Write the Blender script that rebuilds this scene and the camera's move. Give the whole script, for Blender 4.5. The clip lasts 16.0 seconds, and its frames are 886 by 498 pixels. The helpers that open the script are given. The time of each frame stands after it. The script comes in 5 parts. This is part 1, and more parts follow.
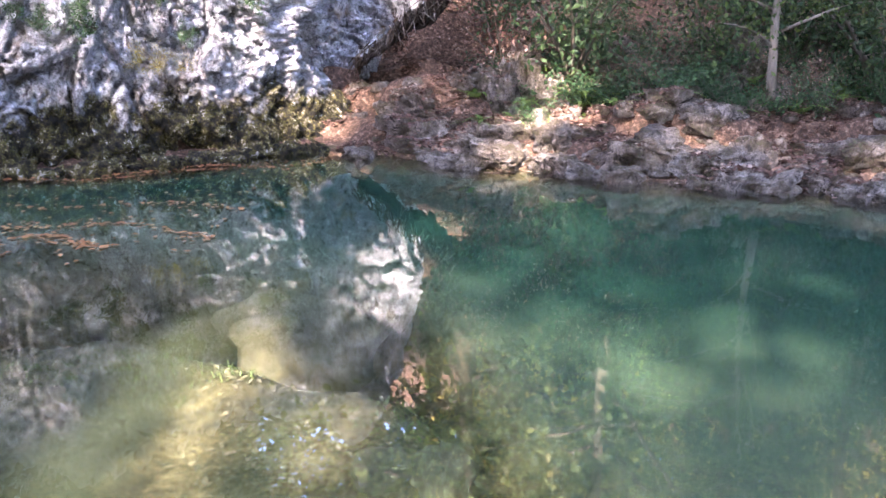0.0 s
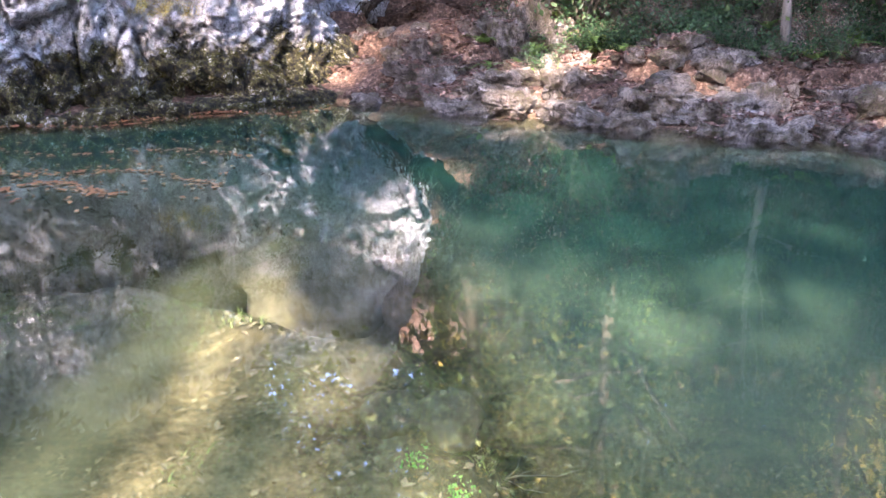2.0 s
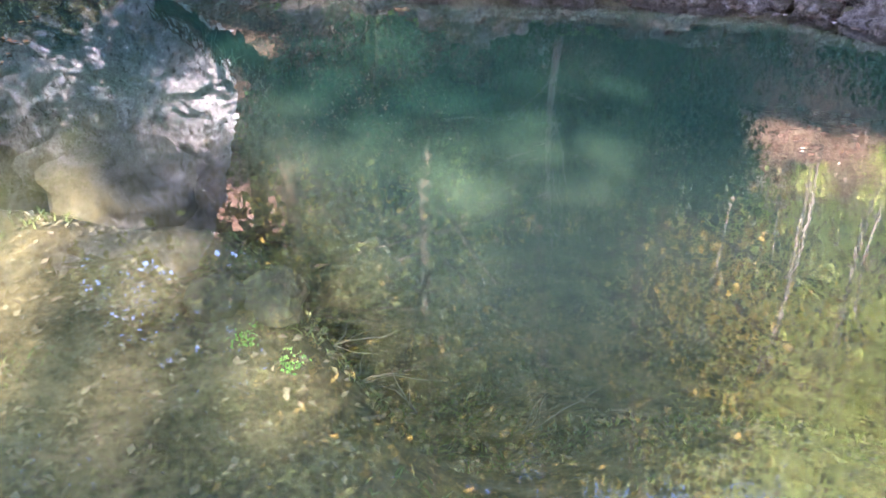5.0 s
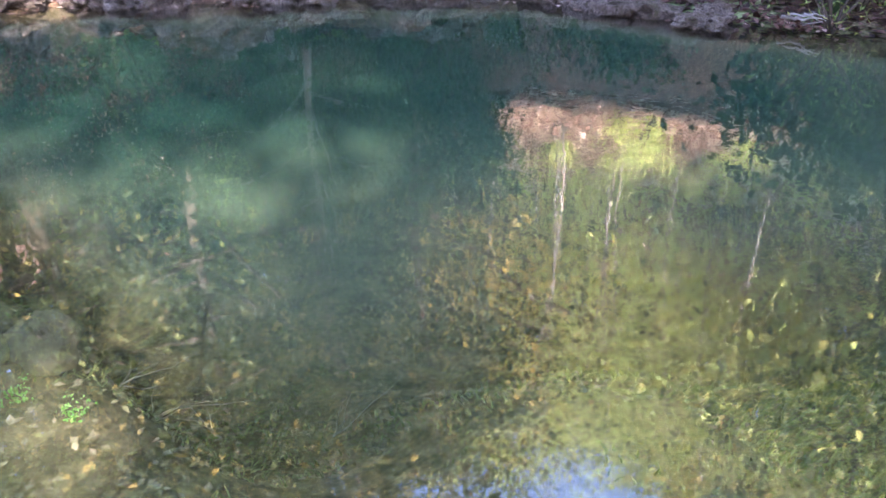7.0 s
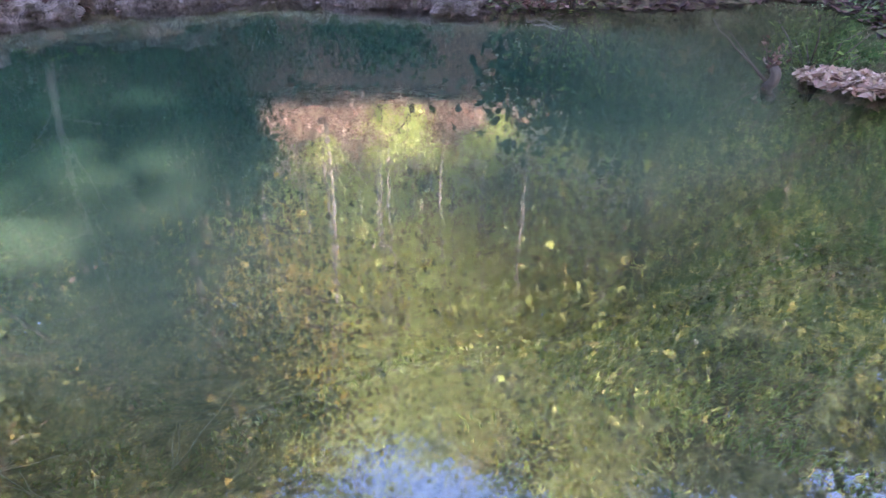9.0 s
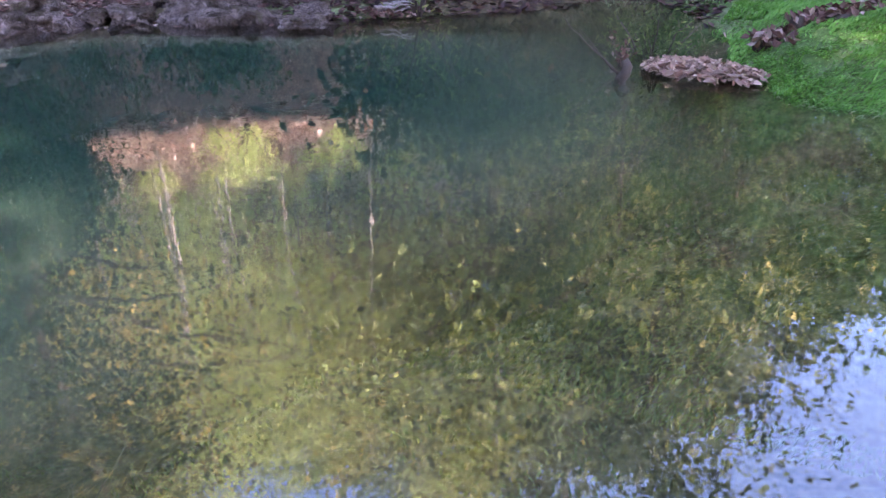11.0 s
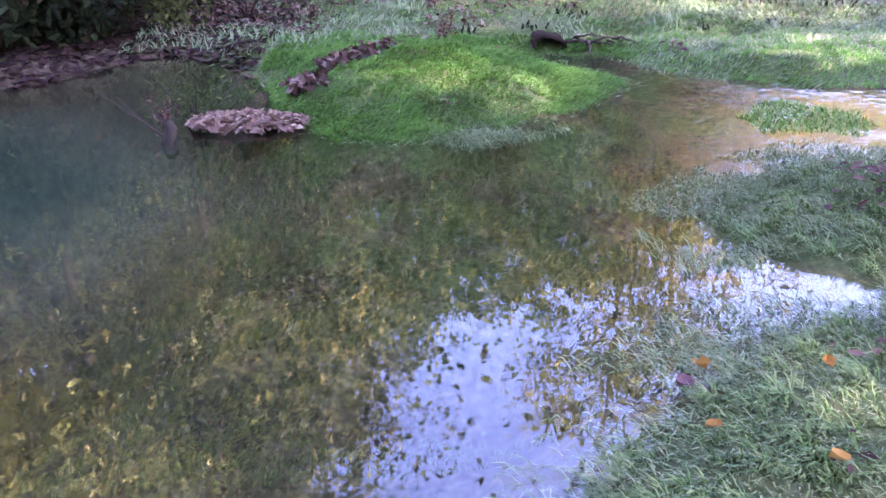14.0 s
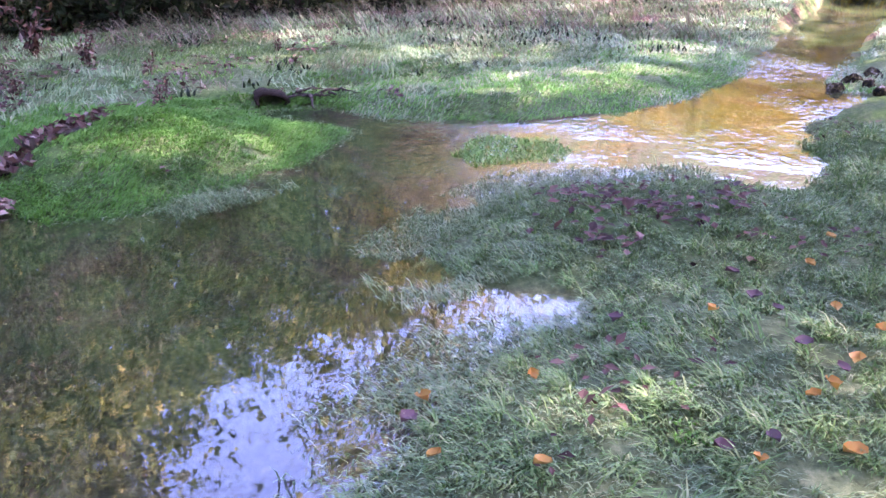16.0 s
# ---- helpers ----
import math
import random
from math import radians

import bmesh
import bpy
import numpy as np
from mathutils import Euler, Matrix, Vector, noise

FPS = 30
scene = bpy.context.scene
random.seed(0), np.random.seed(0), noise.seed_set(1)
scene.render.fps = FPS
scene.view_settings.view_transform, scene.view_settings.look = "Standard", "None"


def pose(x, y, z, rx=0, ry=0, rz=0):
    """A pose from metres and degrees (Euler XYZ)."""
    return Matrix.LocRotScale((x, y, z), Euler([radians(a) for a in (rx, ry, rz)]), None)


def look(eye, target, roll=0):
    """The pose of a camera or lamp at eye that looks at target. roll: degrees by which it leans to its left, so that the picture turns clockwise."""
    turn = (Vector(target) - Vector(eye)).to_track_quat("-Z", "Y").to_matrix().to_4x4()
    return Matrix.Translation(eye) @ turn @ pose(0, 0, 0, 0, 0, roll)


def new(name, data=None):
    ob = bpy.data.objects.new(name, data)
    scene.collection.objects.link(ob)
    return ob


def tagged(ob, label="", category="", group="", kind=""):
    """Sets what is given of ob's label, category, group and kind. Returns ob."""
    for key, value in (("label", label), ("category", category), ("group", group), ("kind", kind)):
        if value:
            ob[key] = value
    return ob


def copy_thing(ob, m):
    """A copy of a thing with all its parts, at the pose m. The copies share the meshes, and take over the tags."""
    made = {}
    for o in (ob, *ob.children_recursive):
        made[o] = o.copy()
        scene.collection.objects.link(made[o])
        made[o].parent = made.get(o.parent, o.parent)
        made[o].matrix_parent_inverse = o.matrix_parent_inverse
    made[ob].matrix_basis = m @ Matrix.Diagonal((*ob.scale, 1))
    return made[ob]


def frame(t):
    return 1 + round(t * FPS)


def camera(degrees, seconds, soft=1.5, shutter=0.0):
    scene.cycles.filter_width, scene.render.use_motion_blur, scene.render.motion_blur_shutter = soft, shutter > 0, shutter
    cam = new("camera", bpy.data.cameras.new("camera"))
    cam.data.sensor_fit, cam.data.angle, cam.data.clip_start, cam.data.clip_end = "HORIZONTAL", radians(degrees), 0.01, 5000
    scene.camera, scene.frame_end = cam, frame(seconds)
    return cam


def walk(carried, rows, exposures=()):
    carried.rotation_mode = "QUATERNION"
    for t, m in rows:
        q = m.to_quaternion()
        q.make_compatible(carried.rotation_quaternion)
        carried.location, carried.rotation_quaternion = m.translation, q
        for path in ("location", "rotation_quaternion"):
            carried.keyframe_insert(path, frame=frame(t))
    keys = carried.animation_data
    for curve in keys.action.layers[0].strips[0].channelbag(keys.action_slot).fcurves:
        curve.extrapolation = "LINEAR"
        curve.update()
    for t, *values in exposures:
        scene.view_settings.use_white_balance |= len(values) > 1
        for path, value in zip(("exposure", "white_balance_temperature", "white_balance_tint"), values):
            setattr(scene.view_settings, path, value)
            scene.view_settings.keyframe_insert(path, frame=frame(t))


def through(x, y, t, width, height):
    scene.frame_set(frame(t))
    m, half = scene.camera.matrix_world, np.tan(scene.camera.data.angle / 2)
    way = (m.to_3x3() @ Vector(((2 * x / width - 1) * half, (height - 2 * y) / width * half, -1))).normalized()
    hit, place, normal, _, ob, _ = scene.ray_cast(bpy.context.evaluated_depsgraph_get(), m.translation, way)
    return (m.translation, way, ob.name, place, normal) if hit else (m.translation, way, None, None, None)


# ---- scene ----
cam = camera(55.33, 16.0)
PATH = [
    (0.0, pose(0.152, -0.014, 1.615, 73.30, -0.47, -0.00)),
    (0.5, pose(0.152, -0.017, 1.616, 73.16, -0.62, -0.21)),
    (1.0, pose(0.153, -0.020, 1.617, 72.57, -0.64, 0.03)),
    (1.5, pose(0.153, -0.025, 1.621, 71.43, -0.59, 0.18)),
    (2.0, pose(0.151, -0.021, 1.618, 69.74, -0.39, 0.54)),
    (2.5, pose(0.154, -0.026, 1.620, 67.97, -0.55, 0.72)),
    (3.0, pose(0.154, -0.028, 1.621, 66.08, -0.81, 0.62)),
    (3.2, pose(0.150, -0.020, 1.630, 65.50, -1.00, 0.00)),
    (5.3, pose(0.180, -0.132, 1.695, 60.59, -0.54, -14.64)),
    (5.5, pose(0.189, -0.132, 1.690, 60.49, -0.31, -15.94)),
    (6.0, pose(0.204, -0.121, 1.663, 60.29, -0.59, -20.35)),
    (6.5, pose(0.185, -0.150, 1.653, 60.94, -0.91, -24.69)),
    (7.0, pose(0.143, -0.141, 1.651, 61.69, -0.27, -29.92)),
    (7.5, pose(0.091, -0.123, 1.646, 61.55, -0.08, -33.93)),
    (8.0, pose(0.036, -0.094, 1.657, 61.53, -0.65, -39.10)),
    (8.5, pose(-0.023, -0.071, 1.657, 61.46, -0.52, -43.97)),
    (8.7, pose(-0.046, -0.060, 1.655, 61.51, -0.25, -45.57)),
    (10.8, pose(-0.208, 0.253, 1.642, 61.95, 0.74, -58.99)),
    (11.0, pose(-0.221, 0.236, 1.642, 62.17, 0.60, -60.32)),
    (11.5, pose(-0.228, 0.192, 1.650, 62.79, 0.15, -63.85)),
    (12.0, pose(-0.228, 0.159, 1.660, 63.01, 0.56, -69.75)),
    (12.5, pose(-0.170, 0.153, 1.647, 63.58, 0.75, -76.69)),
    (13.0, pose(-0.123, 0.148, 1.644, 64.33, 0.95, -83.67)),
    (13.5, pose(-0.093, 0.154, 1.640, 65.13, 1.58, -87.75)),
    (14.0, pose(-0.112, 0.115, 1.648, 65.36, 0.11, -89.53)),
    (14.5, pose(-0.136, 0.064, 1.658, 65.68, 0.01, -93.68)),
    (15.0, pose(-0.145, -0.003, 1.670, 66.28, 0.27, -98.83)),
    (15.5, pose(-0.165, -0.047, 1.681, 67.50, 0.35, -103.41)),
    (16.0, pose(-0.188, -0.091, 1.695, 68.36, 1.33, -106.89)),
]
walk(cam, PATH, [(0.0, 5.0, 6250, 24), (3.2, 4.95, 6150, 27), (5.5, 4.85, 6100, 30), (8.6, 4.75, 6100, 32), (11.0, 4.5, 6150, 40), (14.0, 4.47, 6050, 60), (16.0, 4.42, 5950, 62)])

from mathutils.bvhtree import BVHTree

# ---- world, sun and exposure ----
SUN_TO = Vector((-0.24, -0.97, 0.0)).normalized() * math.cos(radians(40)) + Vector((0, 0, math.sin(radians(40))))
world = bpy.data.worlds.new("sky")
scene.world = world
world.use_nodes = True
wn = world.node_tree
sky = wn.nodes.new("ShaderNodeTexSky")
sky.sky_type = "NISHITA"
sky.sun_disc = False
sky.sun_elevation = radians(40)
sky.sun_rotation = math.atan2(SUN_TO.x, SUN_TO.y)
wn.links.new(sky.outputs[0], wn.nodes["Background"].inputs[0])
wn.nodes["Background"].inputs[1].default_value = 0.11
sun_data = bpy.data.lights.new("sun", "SUN")
sun_data.energy, sun_data.angle, sun_data.color = 5.0, radians(1.4), (1.0, 0.9, 0.74)
sun = new("sun", sun_data)
sun.matrix_world = look(SUN_TO * 60, (0, 0, 0))

# ---- small tools ----


def smooth(a, b, v):
    t = np.clip((v - a) / (b - a), 0, 1)
    return t * t * (3 - 2 * t)


def hash3(i, j, k, seed):
    n = (i.astype(np.int64) * 374761393 + j.astype(np.int64) * 668265263 + k.astype(np.int64) * 2147483647 + seed * 1274126177) & 0xFFFFFFFF
    n = ((n ^ (n >> 13)) * 1274126177) & 0xFFFFFFFF
    return ((n ^ (n >> 16)) & 0xFFFFFF) / float(0xFFFFFF) * 2 - 1


def vnoise(p, scale=1.0, seed=0):
    """Smooth noise between -1 and 1 at the points p (N x 3)."""
    q = np.asarray(p, float) * scale
    b = np.floor(q)
    f = q - b
    f = f * f * (3 - 2 * f)
    b = b.astype(np.int64)
    out = 0.0
    for dx in (0, 1):
        for dy in (0, 1):
            for dz in (0, 1):
                w = (f[:, 0] if dx else 1 - f[:, 0]) * (f[:, 1] if dy else 1 - f[:, 1]) * (f[:, 2] if dz else 1 - f[:, 2])
                out = out + w * hash3(b[:, 0] + dx, b[:, 1] + dy, b[:, 2] + dz, seed)
    return out


def fbm(p, scale=1.0, octaves=4, seed=0, ridged=False):
    total, amp = 0.0, 1.0
    for o in range(octaves):
        n = vnoise(p, scale * 2.03 ** o, seed + o * 17)
        total = total + amp * (1 - 2 * np.abs(n) if ridged else n)
        amp *= 0.5
    return total


def facets(p, scale, seed, tilt=0.5):
    """Broken rock: cells that each have a level and a slant of their own; also how near a crack is."""
    q = np.asarray(p, float) * scale
    b = np.floor(q).astype(np.int64)
    f1, f2 = np.full(len(q), 9.0), np.full(len(q), 9.0)
    value = np.zeros(len(q))
    for dx in (-1, 0, 1):
        for dy in (-1, 0, 1):
            for dz in (-1, 0, 1):
                c = b + (dx, dy, dz)
                h = [hash3(c[:, 0], c[:, 1], c[:, 2], seed + k) for k in range(7)]
                off = c + 0.5 + 0.45 * np.stack(h[:3], -1) - q
                d = (off ** 2).sum(1)
                v = h[3] - tilt * (off * np.stack(h[4:7], -1)).sum(1)
                near_ = d < f1
                f2 = np.where(near_, f1, np.minimum(f2, d))
                value = np.where(near_, v, value)
                f1 = np.where(near_, d, f1)
    return value, np.sqrt(f2) - np.sqrt(f1)


def p3(x, y, z=0.0):
    return np.stack([x, y, np.broadcast_to(z, np.shape(x))], -1)


def mesh_of(name, verts, faces, material=None, smooth_shade=False):
    me = bpy.data.meshes.new(name)
    me.from_pydata(verts.tolist() if isinstance(verts, np.ndarray) else verts, [], faces.tolist() if isinstance(faces, np.ndarray) else faces)
    if material:
        me.materials.append(material)
    if smooth_shade:
        me.polygons.foreach_set("use_smooth", np.ones(len(me.polygons), bool))
    me.update()
    return me


def grid_faces(nu, nv):
    i = np.arange(nu - 1)[:, None] * nv + np.arange(nv - 1)[None, :]
    return np.stack([i, i + nv, i + nv + 1, i + 1], -1).reshape(-1, 4)


def part(name, data, material, parent, label=""):
    """Link a mesh (or a bmesh) as one object under a thing or a part."""
    if isinstance(data, bmesh.types.BMesh):
        me = bpy.data.meshes.new(name)
        data.to_mesh(me)
        data.free()
        data = me
    if material and not data.materials:
        data.materials.append(material)
    ob = new(name, data)
    ob.parent = parent
    return tagged(ob, label=label)


# ---- materials ----
def nodes_of(name):
    m = bpy.data.materials.new(name)
    m.use_nodes = True
    m.node_tree.nodes.clear()
    n, l = m.node_tree.nodes, m.node_tree.links
    out = n.new("ShaderNodeOutputMaterial")
    return m, n, l, out


def ramp_node(n, stops, interpolation="LINEAR"):
    r = n.new("ShaderNodeValToRGB")
    r.color_ramp.interpolation = interpolation
    e = r.color_ramp.elements
    while len(e) < len(stops):
        e.new(0.5)
    for el, (p, c) in zip(e, stops):
        el.position, el.color = p, (*c, 1)
    return r


def noise_node(n, l, scale, detail=6, rough=0.6, vec=None, distortion=0.0):
    t = n.new("ShaderNodeTexNoise")
    t.inputs["Scale"].default_value, t.inputs["Detail"].default_value = scale, detail
    t.inputs["Roughness"].default_value, t.inputs["Distortion"].default_value = rough, distortion
    if vec is not None:
        l.new(vec, t.inputs["Vector"])
    return t


def mix_rgb(n, l, fac, a, b, mode="MIX"):
    m = n.new("ShaderNodeMix")
    m.data_type, m.blend_type = "RGBA", mode
    for sock, v in ((m.inputs[0], fac), (m.inputs[6], a), (m.inputs[7], b)):
        if hasattr(v, "is_linked"):
            l.new(v, sock)
        elif isinstance(v, tuple):
            sock.default_value = (*v, 1)
        else:
            sock.default_value = v
    return m.outputs[2]


def maths(n, l, op, a, b=0.0, clamp=False):
    m = n.new("ShaderNodeMath")
    m.operation, m.use_clamp = op, clamp
    for sock, v in zip(m.inputs, (a, b)):
        if hasattr(v, "is_linked"):
            l.new(v, sock)
        else:
            sock.default_value = v
    return m.outputs[0]


def principled(n, l, out, colour, roughness=0.8, height=None, bump=0.3, distance=0.02):
    b = n.new("ShaderNodeBsdfPrincipled")
    if hasattr(colour, "is_linked"):
        l.new(colour, b.inputs["Base Color"])
    else:
        b.inputs["Base Color"].default_value = (*colour, 1)
    b.inputs["Roughness"].default_value = roughness
    b.inputs["Specular IOR Level"].default_value = 0.12
    if height is not None:
        u = n.new("ShaderNodeBump")
        u.inputs["Strength"].default_value, u.inputs["Distance"].default_value = bump, distance
        l.new(height, u.inputs["Height"])
        l.new(u.outputs[0], b.inputs["Normal"])
    l.new(b.outputs[0], out.inputs[0])
    return b


def place_of(n):
    return n.new("ShaderNodeNewGeometry").outputs["Position"]


def leaf_material(name, stops, through=0.35, rough=0.55):
    """Thin leaves: colour by leaf and by plant, light shining through."""
    m, n, l, out = nodes_of(name)
    geo, info = n.new("ShaderNodeNewGeometry"), n.new("ShaderNodeObjectInfo")
    mixv = maths(n, l, "FRACT", maths(n, l, "ADD", maths(n, l, "MULTIPLY", geo.outputs["Random Per Island"], 0.75), maths(n, l, "MULTIPLY", info.outputs["Random"], 0.25)))
    r = ramp_node(n, stops)
    l.new(mixv, r.inputs[0])
    grain = noise_node(n, l, 30, 3, 0.6, geo.outputs["Position"])
    col = mix_rgb(n, l, 0.25, r.outputs[0], grain.outputs["Color"], "OVERLAY")
    b = n.new("ShaderNodeBsdfPrincipled")
    l.new(col, b.inputs["Base Color"])
    b.inputs["Roughness"].default_value = rough
    b.inputs["Specular IOR Level"].default_value = 0.14
    t = n.new("ShaderNodeBsdfTranslucent")
    l.new(col, t.inputs[0])
    mx = n.new("ShaderNodeMixShader")
    mx.inputs[0].default_value = through
    l.new(b.outputs[0], mx.inputs[1])
    l.new(t.outputs[0], mx.inputs[2])
    l.new(mx.outputs[0], out.inputs[0])
    return m


def bark_material(name, dark, light, scale=9.0):
    m, n, l, out = nodes_of(name)
    tc = n.new("ShaderNodeTexCoord")
    mp = n.new("ShaderNodeMapping")
    mp.inputs["Scale"].default_value = (1, 1, 0.3)
    l.new(tc.outputs["Object"], mp.inputs[0])
    t = noise_node(n, l, scale, 8, 0.7, mp.outputs[0])
    blot = noise_node(n, l, scale * 0.2, 4, 0.6, mp.outputs[0])
    r = ramp_node(n, [(0.3, dark), (0.62, light)])
    l.new(mix_rgb(n, l, 0.5, t.outputs[0], blot.outputs[0]), r.inputs[0])
    principled(n, l, out, r.outputs[0], 0.9, t.outputs[0], 0.7, 0.02)
    return m


def rock_material(name, moss=0.0, dirt=0.0):
    """Grey limestone with pale faces, dark cracks, ochre stains and, towards the water line, a crust of algae and moss."""
    m, n, l, out = nodes_of(name)
    pos = place_of(n)
    stretch = n.new("ShaderNodeMapping")
    stretch.inputs["Scale"].default_value = (1.0, 1.0, 0.55)
    stretch.inputs["Rotation"].default_value = (0.25, 0.35, 0.0)
    l.new(pos, stretch.inputs[0])
    big = noise_node(n, l, 0.9, 5, 0.6, pos)
    fine = noise_node(n, l, 10.0, 10, 0.78, stretch.outputs[0], 1.0)
    grain = noise_node(n, l, 45.0, 6, 0.7, pos)
    warp = n.new("ShaderNodeVectorMath")
    warp.operation = "MULTIPLY_ADD"
    wv = noise_node(n, l, 3.0, 8, 0.72, pos)
    l.new(wv.outputs["Color"], warp.inputs[0])
    warp.inputs[1].default_value = (0.9, 0.9, 0.9)
    l.new(pos, warp.inputs[2])
    cells = []
    for sc_, lo, hi in ((3.1, 0.0, 0.03), (11.0, 0.0, 0.12)):
        vo = n.new("ShaderNodeTexVoronoi")
        vo.feature = "DISTANCE_TO_EDGE"
        vo.inputs["Scale"].default_value = sc_
        l.new(warp.outputs[0], vo.inputs["Vector"])
        mr = n.new("ShaderNodeMapRange")
        mr.inputs["From Min"].default_value, mr.inputs["From Max"].default_value = lo, hi
        l.new(vo.outputs["Distance"], mr.inputs["Value"])
        cells.append(mr.outputs[0])
    chip = n.new("ShaderNodeTexVoronoi")
    chip.inputs["Scale"].default_value = 17.0
    l.new(warp.outputs[0], chip.inputs["Vector"])
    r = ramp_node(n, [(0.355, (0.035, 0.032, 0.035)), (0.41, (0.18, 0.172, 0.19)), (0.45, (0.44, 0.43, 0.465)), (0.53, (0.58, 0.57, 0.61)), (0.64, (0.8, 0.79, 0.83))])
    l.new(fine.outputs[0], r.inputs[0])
    blot = ramp_node(n, [(0.35, (0.6, 0.58, 0.57)), (0.55, (1, 1, 1))])
    l.new(big.outputs[0], blot.inputs[0])
    col = mix_rgb(n, l, 1.0, r.outputs[0], blot.outputs[0], "MULTIPLY")
    shade_c = n.new("ShaderNodeSeparateColor")
    l.new(chip.outputs["Color"], shade_c.inputs[0])
    tone = ramp_node(n, [(0.0, (0.62, 0.61, 0.62)), (0.35, (0.9, 0.89, 0.9)), (1.0, (1.1, 1.08, 1.1))])
    l.new(shade_c.outputs[0], tone.inputs[0])
    col = mix_rgb(n, l, 0.75, col, tone.outputs[0], "MULTIPLY")
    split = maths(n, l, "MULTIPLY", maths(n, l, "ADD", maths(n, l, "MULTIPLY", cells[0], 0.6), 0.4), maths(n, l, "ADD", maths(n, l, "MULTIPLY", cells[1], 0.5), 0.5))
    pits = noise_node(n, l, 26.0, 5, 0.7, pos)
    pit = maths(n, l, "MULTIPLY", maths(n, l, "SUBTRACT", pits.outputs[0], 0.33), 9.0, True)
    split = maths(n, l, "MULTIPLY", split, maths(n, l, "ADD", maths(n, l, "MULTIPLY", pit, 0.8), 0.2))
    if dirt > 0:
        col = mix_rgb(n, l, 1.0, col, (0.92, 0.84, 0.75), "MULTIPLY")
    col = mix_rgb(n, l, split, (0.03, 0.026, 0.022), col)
    och = noise_node(n, l, 1.7, 5, 0.65, pos)
    of = maths(n, l, "MULTIPLY", maths(n, l, "SUBTRACT", och.outputs[0], 0.56, True), 3.5, True)
    col = mix_rgb(n, l, of, col, (0.42, 0.30, 0.19))
    if dirt > 0:
        dn = noise_node(n, l, 3.3, 8, 0.72, pos)
        dc = ramp_node(n, [(0.35, (0.02, 0.018, 0.014)), (0.5, (0.085, 0.06, 0.042)), (0.6, (0.05, 0.06, 0.02)), (0.7, (0.2, 0.13, 0.09))])
        l.new(grain.outputs[0], dc.inputs[0])
        df = maths(n, l, "MULTIPLY", maths(n, l, "SUBTRACT", dn.outputs[0], 0.56 - 0.11 * dirt, True), 6.0, True)
        col = mix_rgb(n, l, maths(n, l, "MULTIPLY", df, 0.93), mix_rgb(n, l, 1.0, col, (0.6, 0.55, 0.51), "MULTIPLY"), dc.outputs[0])
    if moss > 0:
        sep = n.new("ShaderNodeSeparateXYZ")
        l.new(pos, sep.inputs[0])
        mn = noise_node(n, l, 2.2, 7, 0.7, pos)
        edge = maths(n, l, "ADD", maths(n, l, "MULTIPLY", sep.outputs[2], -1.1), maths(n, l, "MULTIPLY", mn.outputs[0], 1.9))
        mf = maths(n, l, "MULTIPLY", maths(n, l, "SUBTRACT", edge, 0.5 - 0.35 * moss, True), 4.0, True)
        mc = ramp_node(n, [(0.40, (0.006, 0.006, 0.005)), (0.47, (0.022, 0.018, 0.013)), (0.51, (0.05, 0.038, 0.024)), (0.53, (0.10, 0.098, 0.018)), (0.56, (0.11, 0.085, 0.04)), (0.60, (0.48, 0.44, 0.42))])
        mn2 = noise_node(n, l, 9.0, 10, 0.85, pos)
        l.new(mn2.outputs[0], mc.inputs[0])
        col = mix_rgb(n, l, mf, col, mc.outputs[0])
    h = mix_rgb(n, l, 0.35, fine.outputs[0], grain.outputs[0])
    h = maths(n, l, "ADD", maths(n, l, "MULTIPLY", split, 0.5), h)
    principled(n, l, out, col, 0.85, h, 1.0, 0.06)
    return m


